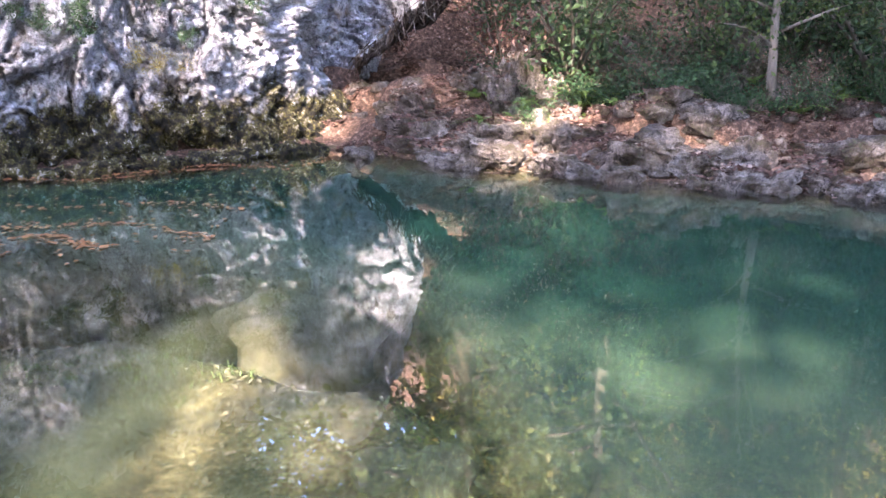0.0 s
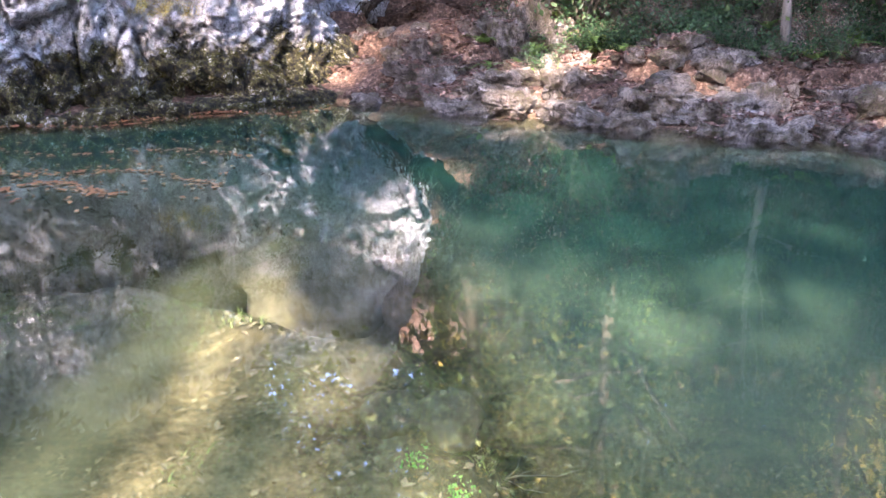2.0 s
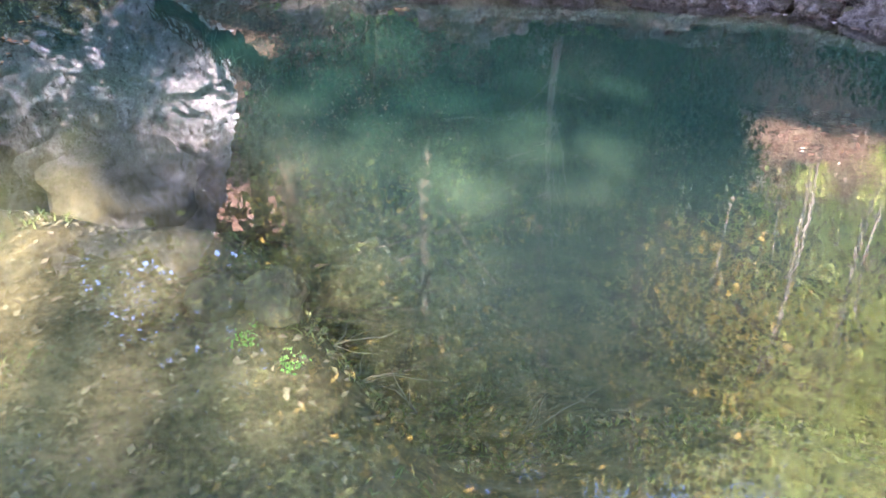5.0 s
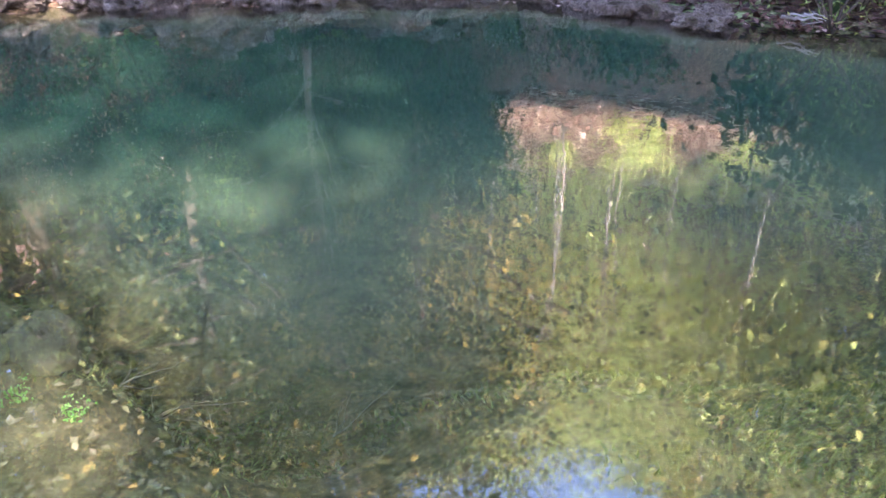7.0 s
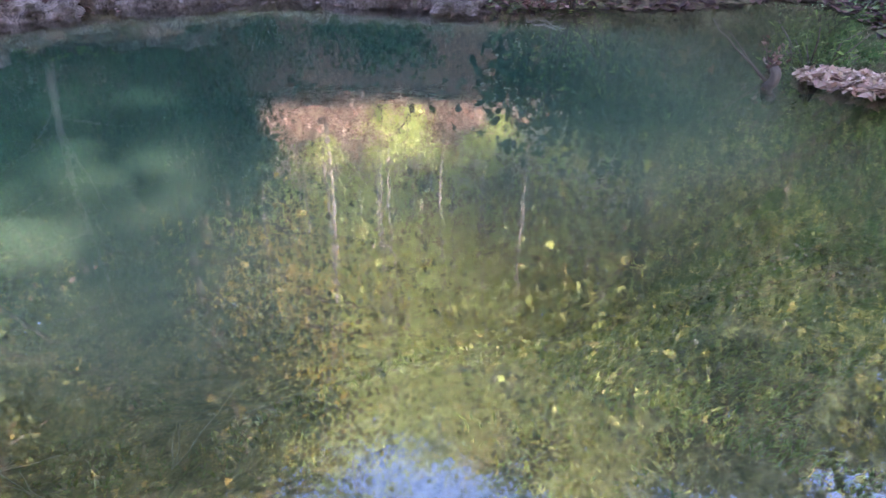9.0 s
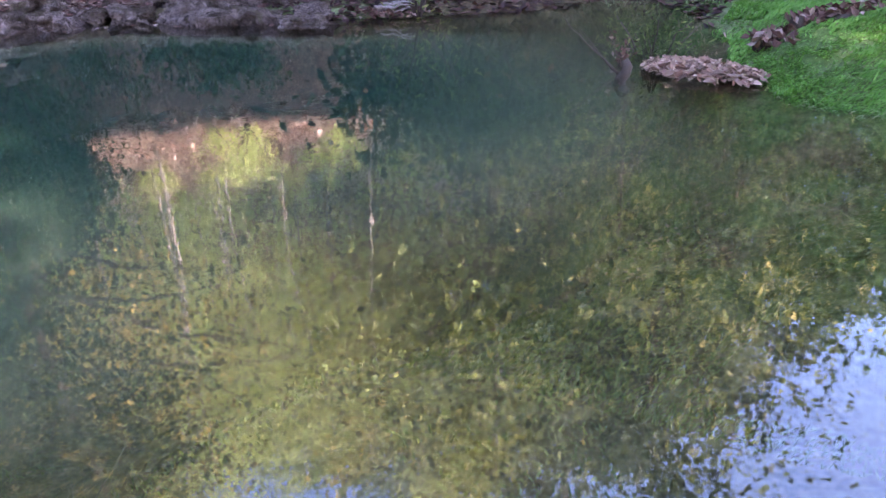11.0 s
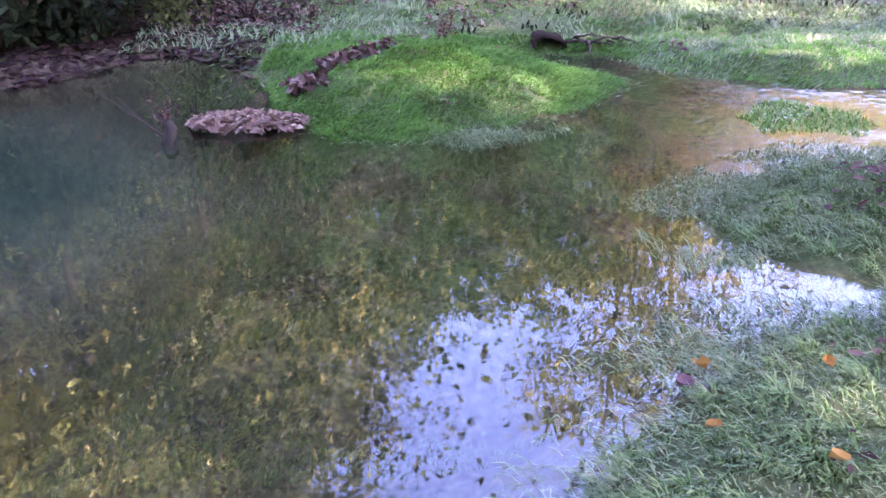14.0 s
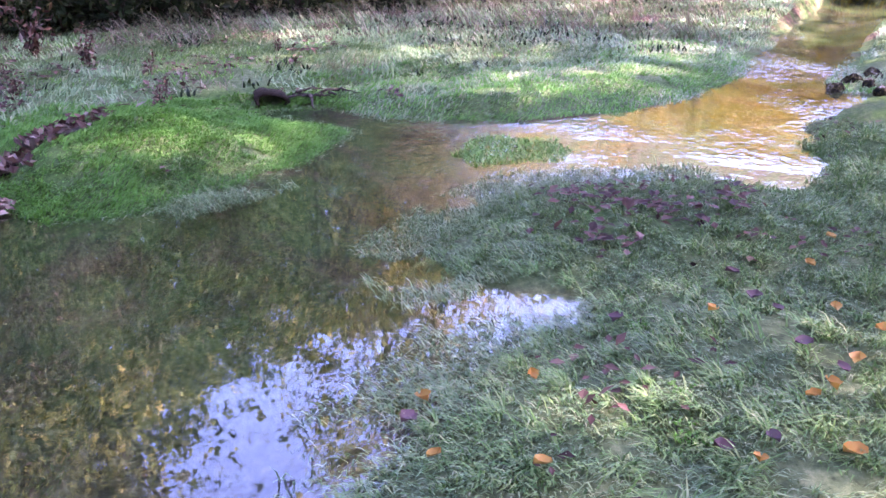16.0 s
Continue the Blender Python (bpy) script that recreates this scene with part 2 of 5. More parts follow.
def ground_material():
    """Earth: leaf litter on the slopes, silt and weed under water, soil in the meadow."""
    m, n, l, out = nodes_of("earth")
    pos = place_of(n)
    a = n.new("ShaderNodeAttribute")
    a.attribute_name = "cover"
    sep = n.new("ShaderNodeSeparateColor")
    l.new(a.outputs["Color"], sep.inputs[0])
    fine = noise_node(n, l, 22.0, 8, 0.75, pos)
    mid = noise_node(n, l, 3.0, 7, 0.65, pos)
    litter = ramp_node(n, [(0.3, (0.010, 0.006, 0.005)), (0.46, (0.042, 0.025, 0.018)), (0.55, (0.10, 0.055, 0.037)), (0.66, (0.22, 0.16, 0.125))])
    l.new(fine.outputs[0], litter.inputs[0])
    silt = ramp_node(n, [(0.3, (0.007, 0.006, 0.004)), (0.44, (0.034, 0.029, 0.015)), (0.56, (0.102, 0.084, 0.041)), (0.7, (0.22, 0.18, 0.095))])
    l.new(mix_rgb(n, l, 0.45, mid.outputs[0], fine.outputs[0]), silt.inputs[0])
    soil = ramp_node(n, [(0.3, (0.04, 0.052, 0.022)), (0.5, (0.1, 0.135, 0.058)), (0.65, (0.19, 0.205, 0.105))])
    l.new(fine.outputs[0], soil.inputs[0])
    weed = ramp_node(n, [(0.3, (0.016, 0.036, 0.009)), (0.5, (0.045, 0.092, 0.02)), (0.66, (0.1, 0.155, 0.042))])
    l.new(fine.outputs[0], weed.inputs[0])
    wn_ = noise_node(n, l, 1.6, 6, 0.7, pos)
    wf = maths(n, l, "MULTIPLY", sep.outputs[2], maths(n, l, "MULTIPLY", maths(n, l, "SUBTRACT", wn_.outputs[0], 0.42, True), 7.0, True))
    col = mix_rgb(n, l, sep.outputs[0], soil.outputs[0], litter.outputs[0])
    col = mix_rgb(n, l, sep.outputs[1], col, silt.outputs[0])
    col = mix_rgb(n, l, wf, col, weed.outputs[0])
    principled(n, l, out, col, 0.95, fine.outputs[0], 0.6, 0.03)
    return m


def water_surface_material():
    """Clear surface: mirror by Fresnel, else see-through; ripples where the stream runs."""
    m, n, l, out = nodes_of("water_surface")
    pos = place_of(n)
    a = n.new("ShaderNodeAttribute")
    a.attribute_name = "ripple"
    mp = n.new("ShaderNodeMapping")
    mp.inputs["Scale"].default_value = (1.0, 1.0, 1.0)
    l.new(pos, mp.inputs[0])
    calm = noise_node(n, l, 4.0, 2, 0.5, mp.outputs[0])
    run = noise_node(n, l, 10.0, 1.5, 0.5, mp.outputs[0], 0.8)
    h = maths(n, l, "ADD", maths(n, l, "MULTIPLY", calm.outputs[0], 0.0004), maths(n, l, "MULTIPLY", maths(n, l, "MULTIPLY", run.outputs[0], a.outputs["Fac"]), 0.018))
    chop = noise_node(n, l, 13.0, 2, 0.5, mp.outputs[0], 0.4)
    amount = maths(n, l, "ADD", maths(n, l, "MULTIPLY", maths(n, l, "MINIMUM", a.outputs["Fac"], 0.02), 0.004), 0.00004)
    h = maths(n, l, "ADD", h, maths(n, l, "MULTIPLY", chop.outputs[0], amount))
    u = n.new("ShaderNodeBump")
    u.inputs["Strength"].default_value, u.inputs["Distance"].default_value = 1.0, 1.0
    l.new(h, u.inputs["Height"])
    lw = n.new("ShaderNodeLayerWeight")
    lw.inputs["Blend"].default_value = 0.5
    l.new(u.outputs[0], lw.inputs["Normal"])
    gloss = maths(n, l, "ADD", maths(n, l, "MULTIPLY", maths(n, l, "POWER", lw.outputs["Facing"], 4.0), 1 - WATER_MIRROR), WATER_MIRROR, True)
    g = n.new("ShaderNodeBsdfGlossy")
    g.inputs["Roughness"].default_value = 0.004
    l.new(u.outputs[0], g.inputs["Normal"])
    t = n.new("ShaderNodeBsdfTransparent")
    t.inputs[0].default_value = (0.93, 0.97, 0.95, 1)
    mx = n.new("ShaderNodeMixShader")
    l.new(gloss, mx.inputs[0])
    l.new(t.outputs[0], mx.inputs[1])
    l.new(g.outputs[0], mx.inputs[2])
    l.new(mx.outputs[0], out.inputs[0])
    return m


def murk_material():
    """The cloudy body of the pool: the deeper the water, the less of the bed shows through."""
    m, n, l, out = nodes_of("cloudy_water")
    pos = place_of(n)
    a = n.new("ShaderNodeAttribute")
    a.attribute_name = "depth"
    cloud = noise_node(n, l, 0.5, 4, 0.5, pos)
    k = maths(n, l, "MULTIPLY", a.outputs["Fac"], maths(n, l, "ADD", maths(n, l, "MULTIPLY", cloud.outputs[0], 0.8), -1.5))
    alpha = maths(n, l, "SUBTRACT", 1.0, maths(n, l, "EXPONENT", k))
    r = ramp_node(n, [(0.0, (0.042, 0.038, 0.018)), (0.14, (0.048, 0.054, 0.029)), (0.4, (0.088, 0.102, 0.058)), (0.65, (0.054, 0.08, 0.047)), (1.0, (0.011, 0.036, 0.025))])
    l.new(maths(n, l, "MULTIPLY", a.outputs["Fac"], 0.5), r.inputs[0])
    d = n.new("ShaderNodeBsdfDiffuse")
    l.new(r.outputs[0], d.inputs[0])
    t = n.new("ShaderNodeBsdfTransparent")
    mx = n.new("ShaderNodeMixShader")
    l.new(alpha, mx.inputs[0])
    l.new(t.outputs[0], mx.inputs[1])
    l.new(d.outputs[0], mx.inputs[2])
    l.new(mx.outputs[0], out.inputs[0])
    return m


WATER_MIRROR = 0.105
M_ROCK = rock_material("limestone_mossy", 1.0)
M_STONE = rock_material("limestone_dirty", 0.0, 1.15)
M_WET = rock_material("stone_wet", 1.0, 1.0)
M_GROUND = ground_material()
M_WATER = water_surface_material()
M_MURK = murk_material()
M_SILT = bark_material("silt_coat", (0.035, 0.031, 0.018), (0.12, 0.105, 0.06), 7.0)
M_BARK = bark_material("bark_brown", (0.02, 0.016, 0.012), (0.095, 0.076, 0.06))
M_THIN = bark_material("bark_thin_stems", (0.06, 0.05, 0.042), (0.2, 0.18, 0.155))
M_GREYBARK = bark_material("bark_grey", (0.03, 0.024, 0.02), (0.22, 0.18, 0.155), 26.0)
M_TWIG = bark_material("bark_sunken", (0.08, 0.075, 0.055), (0.22, 0.2, 0.15))
M_LEAF_GREEN = leaf_material("leaves_green", [(0, (0.04, 0.062, 0.018)), (0.4, (0.082, 0.118, 0.034)), (0.75, (0.145, 0.185, 0.055)), (1, (0.26, 0.25, 0.09))])
# green leaves darkened: the shaded side of the trees is put into the colour
M_LEAF_SHADED = leaf_material("leaves_green_shaded", [(0, (0.018, 0.03, 0.009)), (0.5, (0.045, 0.066, 0.019)), (0.85, (0.09, 0.105, 0.032)), (1, (0.2, 0.16, 0.05))], 0.3)
M_LEAF_OLIVE = leaf_material("leaves_olive", [(0, (0.085, 0.11, 0.028)), (0.5, (0.2, 0.225, 0.055)), (1, (0.4, 0.35, 0.1))])
M_LEAF_LIME = leaf_material("leaves_lime", [(0, (0.15, 0.21, 0.05)), (0.5, (0.3, 0.37, 0.1)), (1, (0.46, 0.46, 0.16))])
M_LEAF_YELLOW = leaf_material("leaves_yellow", [(0, (0.19, 0.15, 0.04)), (0.4, (0.30, 0.235, 0.06)), (0.8, (0.38, 0.29, 0.08)), (1, (0.26, 0.14, 0.05))])
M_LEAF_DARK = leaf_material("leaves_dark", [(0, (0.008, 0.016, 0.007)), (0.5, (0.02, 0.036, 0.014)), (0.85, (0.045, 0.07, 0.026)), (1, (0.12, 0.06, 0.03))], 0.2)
M_LITTER = leaf_material("dead_leaves", [(0, (0.025, 0.015, 0.012)), (0.35, (0.075, 0.038, 0.028)), (0.7, (0.15, 0.085, 0.063)), (0.9, (0.32, 0.245, 0.2)), (1, (0.26, 0.09, 0.04))], 0.1, 0.7)
M_GRASS = leaf_material("grass", [(0, (0.06, 0.135, 0.04)), (0.5, (0.155, 0.28, 0.085)), (0.8, (0.26, 0.38, 0.14)), (1, (0.44, 0.43, 0.25))], 0.3, 0.4)
M_TURF = leaf_material("turf", [(0, (0.085, 0.16, 0.06)), (0.4, (0.17, 0.27, 0.115)), (0.75, (0.27, 0.36, 0.18)), (1, (0.42, 0.38, 0.23))], 0.25, 0.35)
M_CRESS = leaf_material("water_cress", [(0, (0.05, 0.16, 0.025)), (0.5, (0.115, 0.30, 0.05)), (1, (0.21, 0.38, 0.10))], 0.3, 0.45)

# ---- plan of the shore (water level at z = 0) ----
CLIFF_SHORE = [(-7.5, 5.9), (-5.0, 7.05), (-3.91, 7.63), (-2.98, 7.93), (-2.04, 8.49), (-1.6, 8.85), (-1.2, 9.2)]
SLOPE_SHORE = [(-0.71, 9.0), (-0.21, 8.64), (0.26, 8.5), (0.64, 8.13), (1.5, 7.98), (1.96, 7.6), (2.52, 7.39), (3.24, 7.3), (3.93, 6.99), (4.89, 6.31), (5.5, 5.0)]
BRUSH_SHORE = [(6.01, 4.31), (6.56, 3.67), (7.1, 3.2), (7.63, 3.09), (7.92, 2.63), (7.3, 1.95), (6.5, 1.5)]
TONGUE_SHORE = [(5.75, 1.2), (5.32, 0.78), (5.26, 0.46), (5.54, -0.06), (5.93, -0.64), (6.76, -1.2), (6.97, -1.08), (7.74, -0.56), (8.02, -0.6), (8.1, -1.2)]
MEADOW_SHORE = [(7.77, -1.51), (7.23, -1.8), (6.91, -2.2), (6.62, -2.9), (6.66, -3.8), (6.92, -4.61), (7.58, -5.55), (8.54, -6.46), (12.2, -10.2), (15, -13), (13.2, -14), (9.8, -9.58), (6.86, -6.4)]
LAWN_SHORE = [(5.96, -6.1), (5.74, -5.33), (5.5, -4.98), (4.84, -4.47), (4.41, -4.24), (4.0, -3.7), (4.4, -3.3), (4.55, -2.73), (4.68, -2.2), (4.4, -1.78), (4.1, -1.45), (3.82, -1.25), (3.58, -1.3), (3.32, -1.47), (3.13, -1.68), (2.98, -1.82)]
NEAR_SHORE = [(2.74, -1.58), (2.6, -1.22), (2.42, -0.95), (2.22, -0.76), (1.96, -0.48), (1.2, 0.1), (0.3, 0.45), (-1.5, 0.6), (-4.0, 1.4), (-6.5, 3.2)]
SHORE = np.array(CLIFF_SHORE + SLOPE_SHORE + BRUSH_SHORE + TONGUE_SHORE + MEADOW_SHORE + LAWN_SHORE + NEAR_SHORE)


def shore_distance(x, y):
    """Distance to the water's edge: positive on land, negative in the water."""
    x, y = np.asarray(x, float), np.asarray(y, float)
    best, inside = np.full(x.shape, 1e9), np.zeros(x.shape, bool)
    for (ax, ay), (bx, by) in zip(SHORE, np.roll(SHORE, -1, 0)):
        dx, dy = bx - ax, by - ay
        t = np.clip(((x - ax) * dx + (y - ay) * dy) / (dx * dx + dy * dy), 0, 1)
        best = np.minimum(best, np.hypot(x - ax - t * dx, y - ay - t * dy))
        cross = ((ay > y) != (by > y)) & (x < (bx - ax) * (y - ay) / ((by - ay) if by != ay else 1e-9) + ax)
        inside ^= cross
    return np.where(inside, -best, best)


def bearing(x, y):
    return np.degrees(np.arctan2(x, y))


def hill_share(az):
    """How much of the wooded hill stands in this direction (degrees clockwise from the cliff)."""
    return smooth(-60, 5, az) * (1 - 0.93 * smooth(58, 84, az))


def land(x, y, sd=None):
    """Height of the ground."""
    x, y = np.asarray(x, float), np.asarray(y, float)
    sd = shore_distance(x, y) if sd is None else sd
    p = p3(x, y)
    n1, n2 = fbm(p, 0.8, 4, 3), fbm(p, 3.5, 3, 9)
    # bed of the pool
    low = 3.6 - 1.2 * smooth(-0.2, 1.0, x)
    trough = smooth(low, 6.2, y + 0.55 * np.clip(x, -2, 4.5) + 0.7 * smooth(-0.1, 0.9, x) * (1 - 0.9 * smooth(1.1, 2.0, x))) * (1 - smooth(4.2, 6.8, x - 0.35 * (y - 3)))
    deep = 0.42 + 1.7 * trough + 0.12 * n1
    stream = smooth(3.9, 5.6, x) * (1 - smooth(0.5, 2.5, y))
    deep = deep * (1 - stream) + (0.2 + 0.05 * n1) * stream
    run = smooth(5.2, 6.2, x) * (1 - smooth(-2.2, -0.8, y))
    deep = deep * (1 - run) + 0.1 * run
    bed = -np.maximum(deep, 0.03) * smooth(0, 0.8, -sd) + 0.015 * n2
    # land
    r, az = np.hypot(x, y), bearing(x, y)
    side = smooth(-0.6, 1.2, x) * smooth(5.5, 7.5, y)
    d = np.maximum(sd, 0)
    flat = 0.05 * smooth(0, 0.35, d) + 0.035 * d / (1 + 0.05 * d)
    slope = 0.42 * smooth(0, 0.9, d) + 0.32 * np.maximum(d - 1.5, 0) ** 1.1 * (0.35 + 0.75 * side)
    gully = 0.34 * d
    north = slope * side + gully * (1 - side)
    nw = smooth(6.0, 7.6, y - 0.1 * x)
    base = flat * (1 - nw) + north * nw
    hill = np.clip((r - 11.5) * 0.66, 0, 34 + 3 * n1) * hill_share(az)
    hill = hill + np.clip((r - 23) * 0.42, 0, 16 + 2 * n1) * (1 - hill_share(az))
    far = np.where(r > 60, np.clip(1 - (r - 60) / 120, 0, 1), 1)
    high = np.maximum(base, 0) * np.where(r > 12.5, np.exp(-(r - 12.5) / 2.5), 1) + hill * far
    plateau = 2.7 * smooth(1.3, 2.0, sd) * smooth(-2.5, -3.4, x - 0.2 * (y - 9)) * smooth(4.5, 6.0, y) * np.clip(1.5 - r / 60, 0, 1)
    rough = (0.05 + 0.10 * nw) * n1 * smooth(0.1, 0.8, d) * (0.25 + 0.75 * nw) + 0.012 * n2
    mound = 0.16 * np.exp(-(((x - 6.6) / 1.0) ** 2 + ((y - 0.35) / 1.0) ** 2)) + 0.10 * np.exp(-(((x - 7.5) / 0.7) ** 2 + ((y + 3.4) / 1.2) ** 2))
    lawn = smooth(0.05, 0.3, d) * (1 - nw) * (1 - smooth(9, 13, r))
    mound = mound + lawn * (0.03 * fbm(p, 2.4, 2, 61) + 0.022 * fbm(p, 6.5, 2, 63))
    step = np.round((high + 0.06 * n1) / 0.26) * 0.26
    ledge = 0.7 * nw * (1 - smooth(2.2, 3.5, high)) * smooth(0.15, 0.5, d)
    high = high * (1 - ledge) + step * ledge
    out = np.maximum(high, plateau) + rough + mound * smooth(0, 0.4, d) + 0.012
    return np.where(sd < 0, bed, out)


def axis(a, b, step, far, grow=1.16):
    mid = np.arange(a, b + step / 2, step)
    g, s, v = [], step, 0.0
    while v < far:
        s *= grow
        v += s
        g.append(v)
    g = np.array(g)
    return np.concatenate([(a - g)[::-1], mid, b + g])


# ---- ground: one sheet from the bed of the pool to the horizon ----
gx, gy = axis(-7.0, 13.5, 0.11, 500), axis(-12.0, 13.0, 0.11, 500)
GX, GY = np.meshgrid(gx, gy, indexing="ij")
fx, fy = GX.ravel(), GY.ravel()
fsd = shore_distance(fx, fy)
fz = land(fx, fy, fsd)
me = mesh_of("ground", p3(fx, fy, fz), grid_faces(len(gx), len(gy)), M_GROUND, True)
cov = me.attributes.new("cover", "FLOAT_COLOR", "POINT")
woods = np.clip(smooth(5.2, 6.8, fy) + smooth(10.5, 13, np.hypot(fx, fy)) + 0.8 * smooth(6.0, 6.6, fx) * smooth(2.0, 3.0, fy), 0, 1)
weeds = smooth(2.6, 4.2, fx) * (1 - smooth(1.5, 3.5, fy)) * (1 - 0.15 * smooth(5.6, 6.4, fx) * (1 - smooth(-2, -0.6, fy)))
cov.data.foreach_set("color", np.stack([woods, smooth(0.02, -0.04, fsd), weeds, np.ones_like(fx)], -1).ravel())
ground = tagged(new("ground", me), "earth ground with leaf litter, silt bed and soil", "ground", kind="structure")

# ---- water ----
wx, wy = np.arange(-8.0, 15.3, 0.12), np.arange(-14.2, 10.0, 0.12)
WX, WY = np.meshgrid(wx, wy, indexing="ij")
px, py = WX.ravel(), WY.ravel()
psd = shore_distance(px, py)
pz = land(px, py, psd)
near = psd < 0.35


def water_sheet(name, z, material, keep):
    faces = grid_faces(len(wx), len(wy))
    faces = faces[keep[faces].all(1)]
    used = np.unique(faces)
    back = np.zeros(len(px), int)
    back[used] = np.arange(len(used))
    sheet = mesh_of(name, p3(px[used], py[used], z), back[faces], material, True)
    return sheet, used


me, used = water_sheet("water", 0.0, M_WATER, near)
rip = me.attributes.new("ripple", "FLOAT", "POINT")
runs = smooth(3.6, 4.6, px - 0.35 * np.abs(py + 2.2)) * (1 - smooth(-1.7, -0.9, py))
runs = np.clip(runs + 0.9 * smooth(4.0, 5.0, px) * (1 - smooth(-2.0, -1.4, py)) + 0.10, 0, 1)
patch = np.clip(0.5 + 0.9 * fbm(p3(px, py), 0.9, 3, 41), 0.05, 1.2)
rip.data.foreach_set("value", (runs * patch * smooth(-0.9, -1.6, py) + 0.02 * smooth(0.5, 2.5, px))[used])
water = tagged(new("water", me), "still green pool running out in a rippled stream", "water", kind="structure")
me, used = water_sheet("murk", -0.06, M_MURK, psd < -0.1)
dep = me.attributes.new("depth", "FLOAT", "POINT")
dep.data.foreach_set("value", np.clip(-pz[used] - 0.15, 0, 4))
murk = tagged(new("water_body", me), "cloudy green body of the pool", "water", kind="structure")

# ---- cliff ----
def along(points, step):
    """Points at even steps on a smoothed line, with their outward normals."""
    pts = np.array(points, float)
    seg = np.hypot(*np.diff(pts, axis=0).T)
    s = np.concatenate([[0], np.cumsum(seg)])
    u = np.arange(0, s[-1], step)
    line = np.stack([np.interp(u, s, pts[:, 0]), np.interp(u, s, pts[:, 1])], -1)
    for _ in range(int(0.18 / step) + 1 if len(line) > 60 else 2):
        line[1:-1] = (line[:-2] + 2 * line[1:-1] + line[2:]) / 4
    t = np.gradient(line, axis=0)
    t /= np.hypot(*t.T)[:, None]
    return line, np.stack([t[:, 1], -t[:, 0]], -1), u


def cliff(name, foot, low, high, lean, step, seed, label, bulge=0.35, material=M_ROCK, shelf=0.22, category="cliff", depth=2.5, rough=1.0, ragged=0.0, falls=0.0):
    line, nrm, u = along(foot, step)
    v = np.arange(low, high, step)
    back = np.linspace(0.05, depth, 8 if depth > 1 else 14)
    nu, nv = len(line), len(v) + len(back)
    Z = np.concatenate([v, np.full(len(back), v[-1])])
    B = np.concatenate([np.zeros(len(v)), back])
    P = np.zeros((nu, nv, 3))
    P[..., :2] = line[:, None, :] - nrm[:, None, :] * (np.maximum(Z, 0) * lean + B)[None, :, None]
    P[..., 2] = Z[None, :]
    q = P.reshape(-1, 3)
    big = fbm(q * (1, 1, 0.55), 0.75, 3, seed)
    crack = fbm(q * (1, 1, 0.45), 1.7, 4, seed + 5, True)
    warp = q + 0.10 * np.stack([vnoise(q, 2.2, seed + 41), vnoise(q, 2.2, seed + 42), vnoise(q, 2.2, seed + 43)], -1)
    large, gap1 = facets(warp * (1, 1, 0.6), 1.9, seed + 51, 0.9)
    small, gap2 = facets(warp * (1, 1, 0.75), 5.5, seed + 61, 1.1)
    tiny, gap3 = facets(warp, 13.0, seed + 71, 1.1)
    foot_shelf = shelf * smooth(0.75, 0.1, q[:, 2]) * (1 + vnoise(q, 2.0, seed + 3))
    d = bulge * big + 0.05 * crack + foot_shelf + rough * (0.10 * large + 0.06 * small + 0.028 * tiny - 0.10 * smooth(0.14, 0.0, gap1) - 0.035 * smooth(0.2, 0.0, gap2))
    top = np.tile(np.concatenate([np.zeros(len(v)), np.linspace(0.2, 1, len(back))]), nu)
    N = np.repeat(nrm, nv, 0)
    q[:, :2] += N * (d * (1 - (top if depth > 1 else 0.3 * top)))[:, None]
    if falls:
        q[:, 2] -= np.repeat(smooth(u[-1] - falls - 1.2, u[-1] - falls + 0.6, u), nv) * 0.42 * np.maximum(q[:, 2] - 1.0, 0)
    if ragged:
        q[:, 2] *= 1 + ragged * fbm(p3(q[:, 0], q[:, 1]), 0.9, 3, seed + 81) * smooth(1.2, high, q[:, 2])
    if depth <= 1:
        q[:, 2] *= 1 + 0.45 * vnoise(p3(q[:, 0], q[:, 1]), 1.3, seed + 31) * (q[:, 2] > 0)
    q[:, 2] += 0.05 * crack + top * ((0.5 + 0.5 * big) if depth > 1 else (0.10 * big - 0.16 * top))
    me = mesh_of(name, q, grid_faces(nu, nv), material, False)
    return tagged(new(name, me), label, category)


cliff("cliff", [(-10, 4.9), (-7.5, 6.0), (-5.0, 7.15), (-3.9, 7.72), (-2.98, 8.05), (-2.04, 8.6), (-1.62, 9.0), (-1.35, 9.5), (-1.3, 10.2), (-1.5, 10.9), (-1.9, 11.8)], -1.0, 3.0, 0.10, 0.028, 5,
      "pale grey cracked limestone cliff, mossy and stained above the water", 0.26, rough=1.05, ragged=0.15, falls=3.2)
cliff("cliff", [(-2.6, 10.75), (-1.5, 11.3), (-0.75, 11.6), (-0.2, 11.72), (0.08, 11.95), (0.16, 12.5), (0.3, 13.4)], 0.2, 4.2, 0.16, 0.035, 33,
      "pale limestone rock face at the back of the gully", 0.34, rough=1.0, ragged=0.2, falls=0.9)


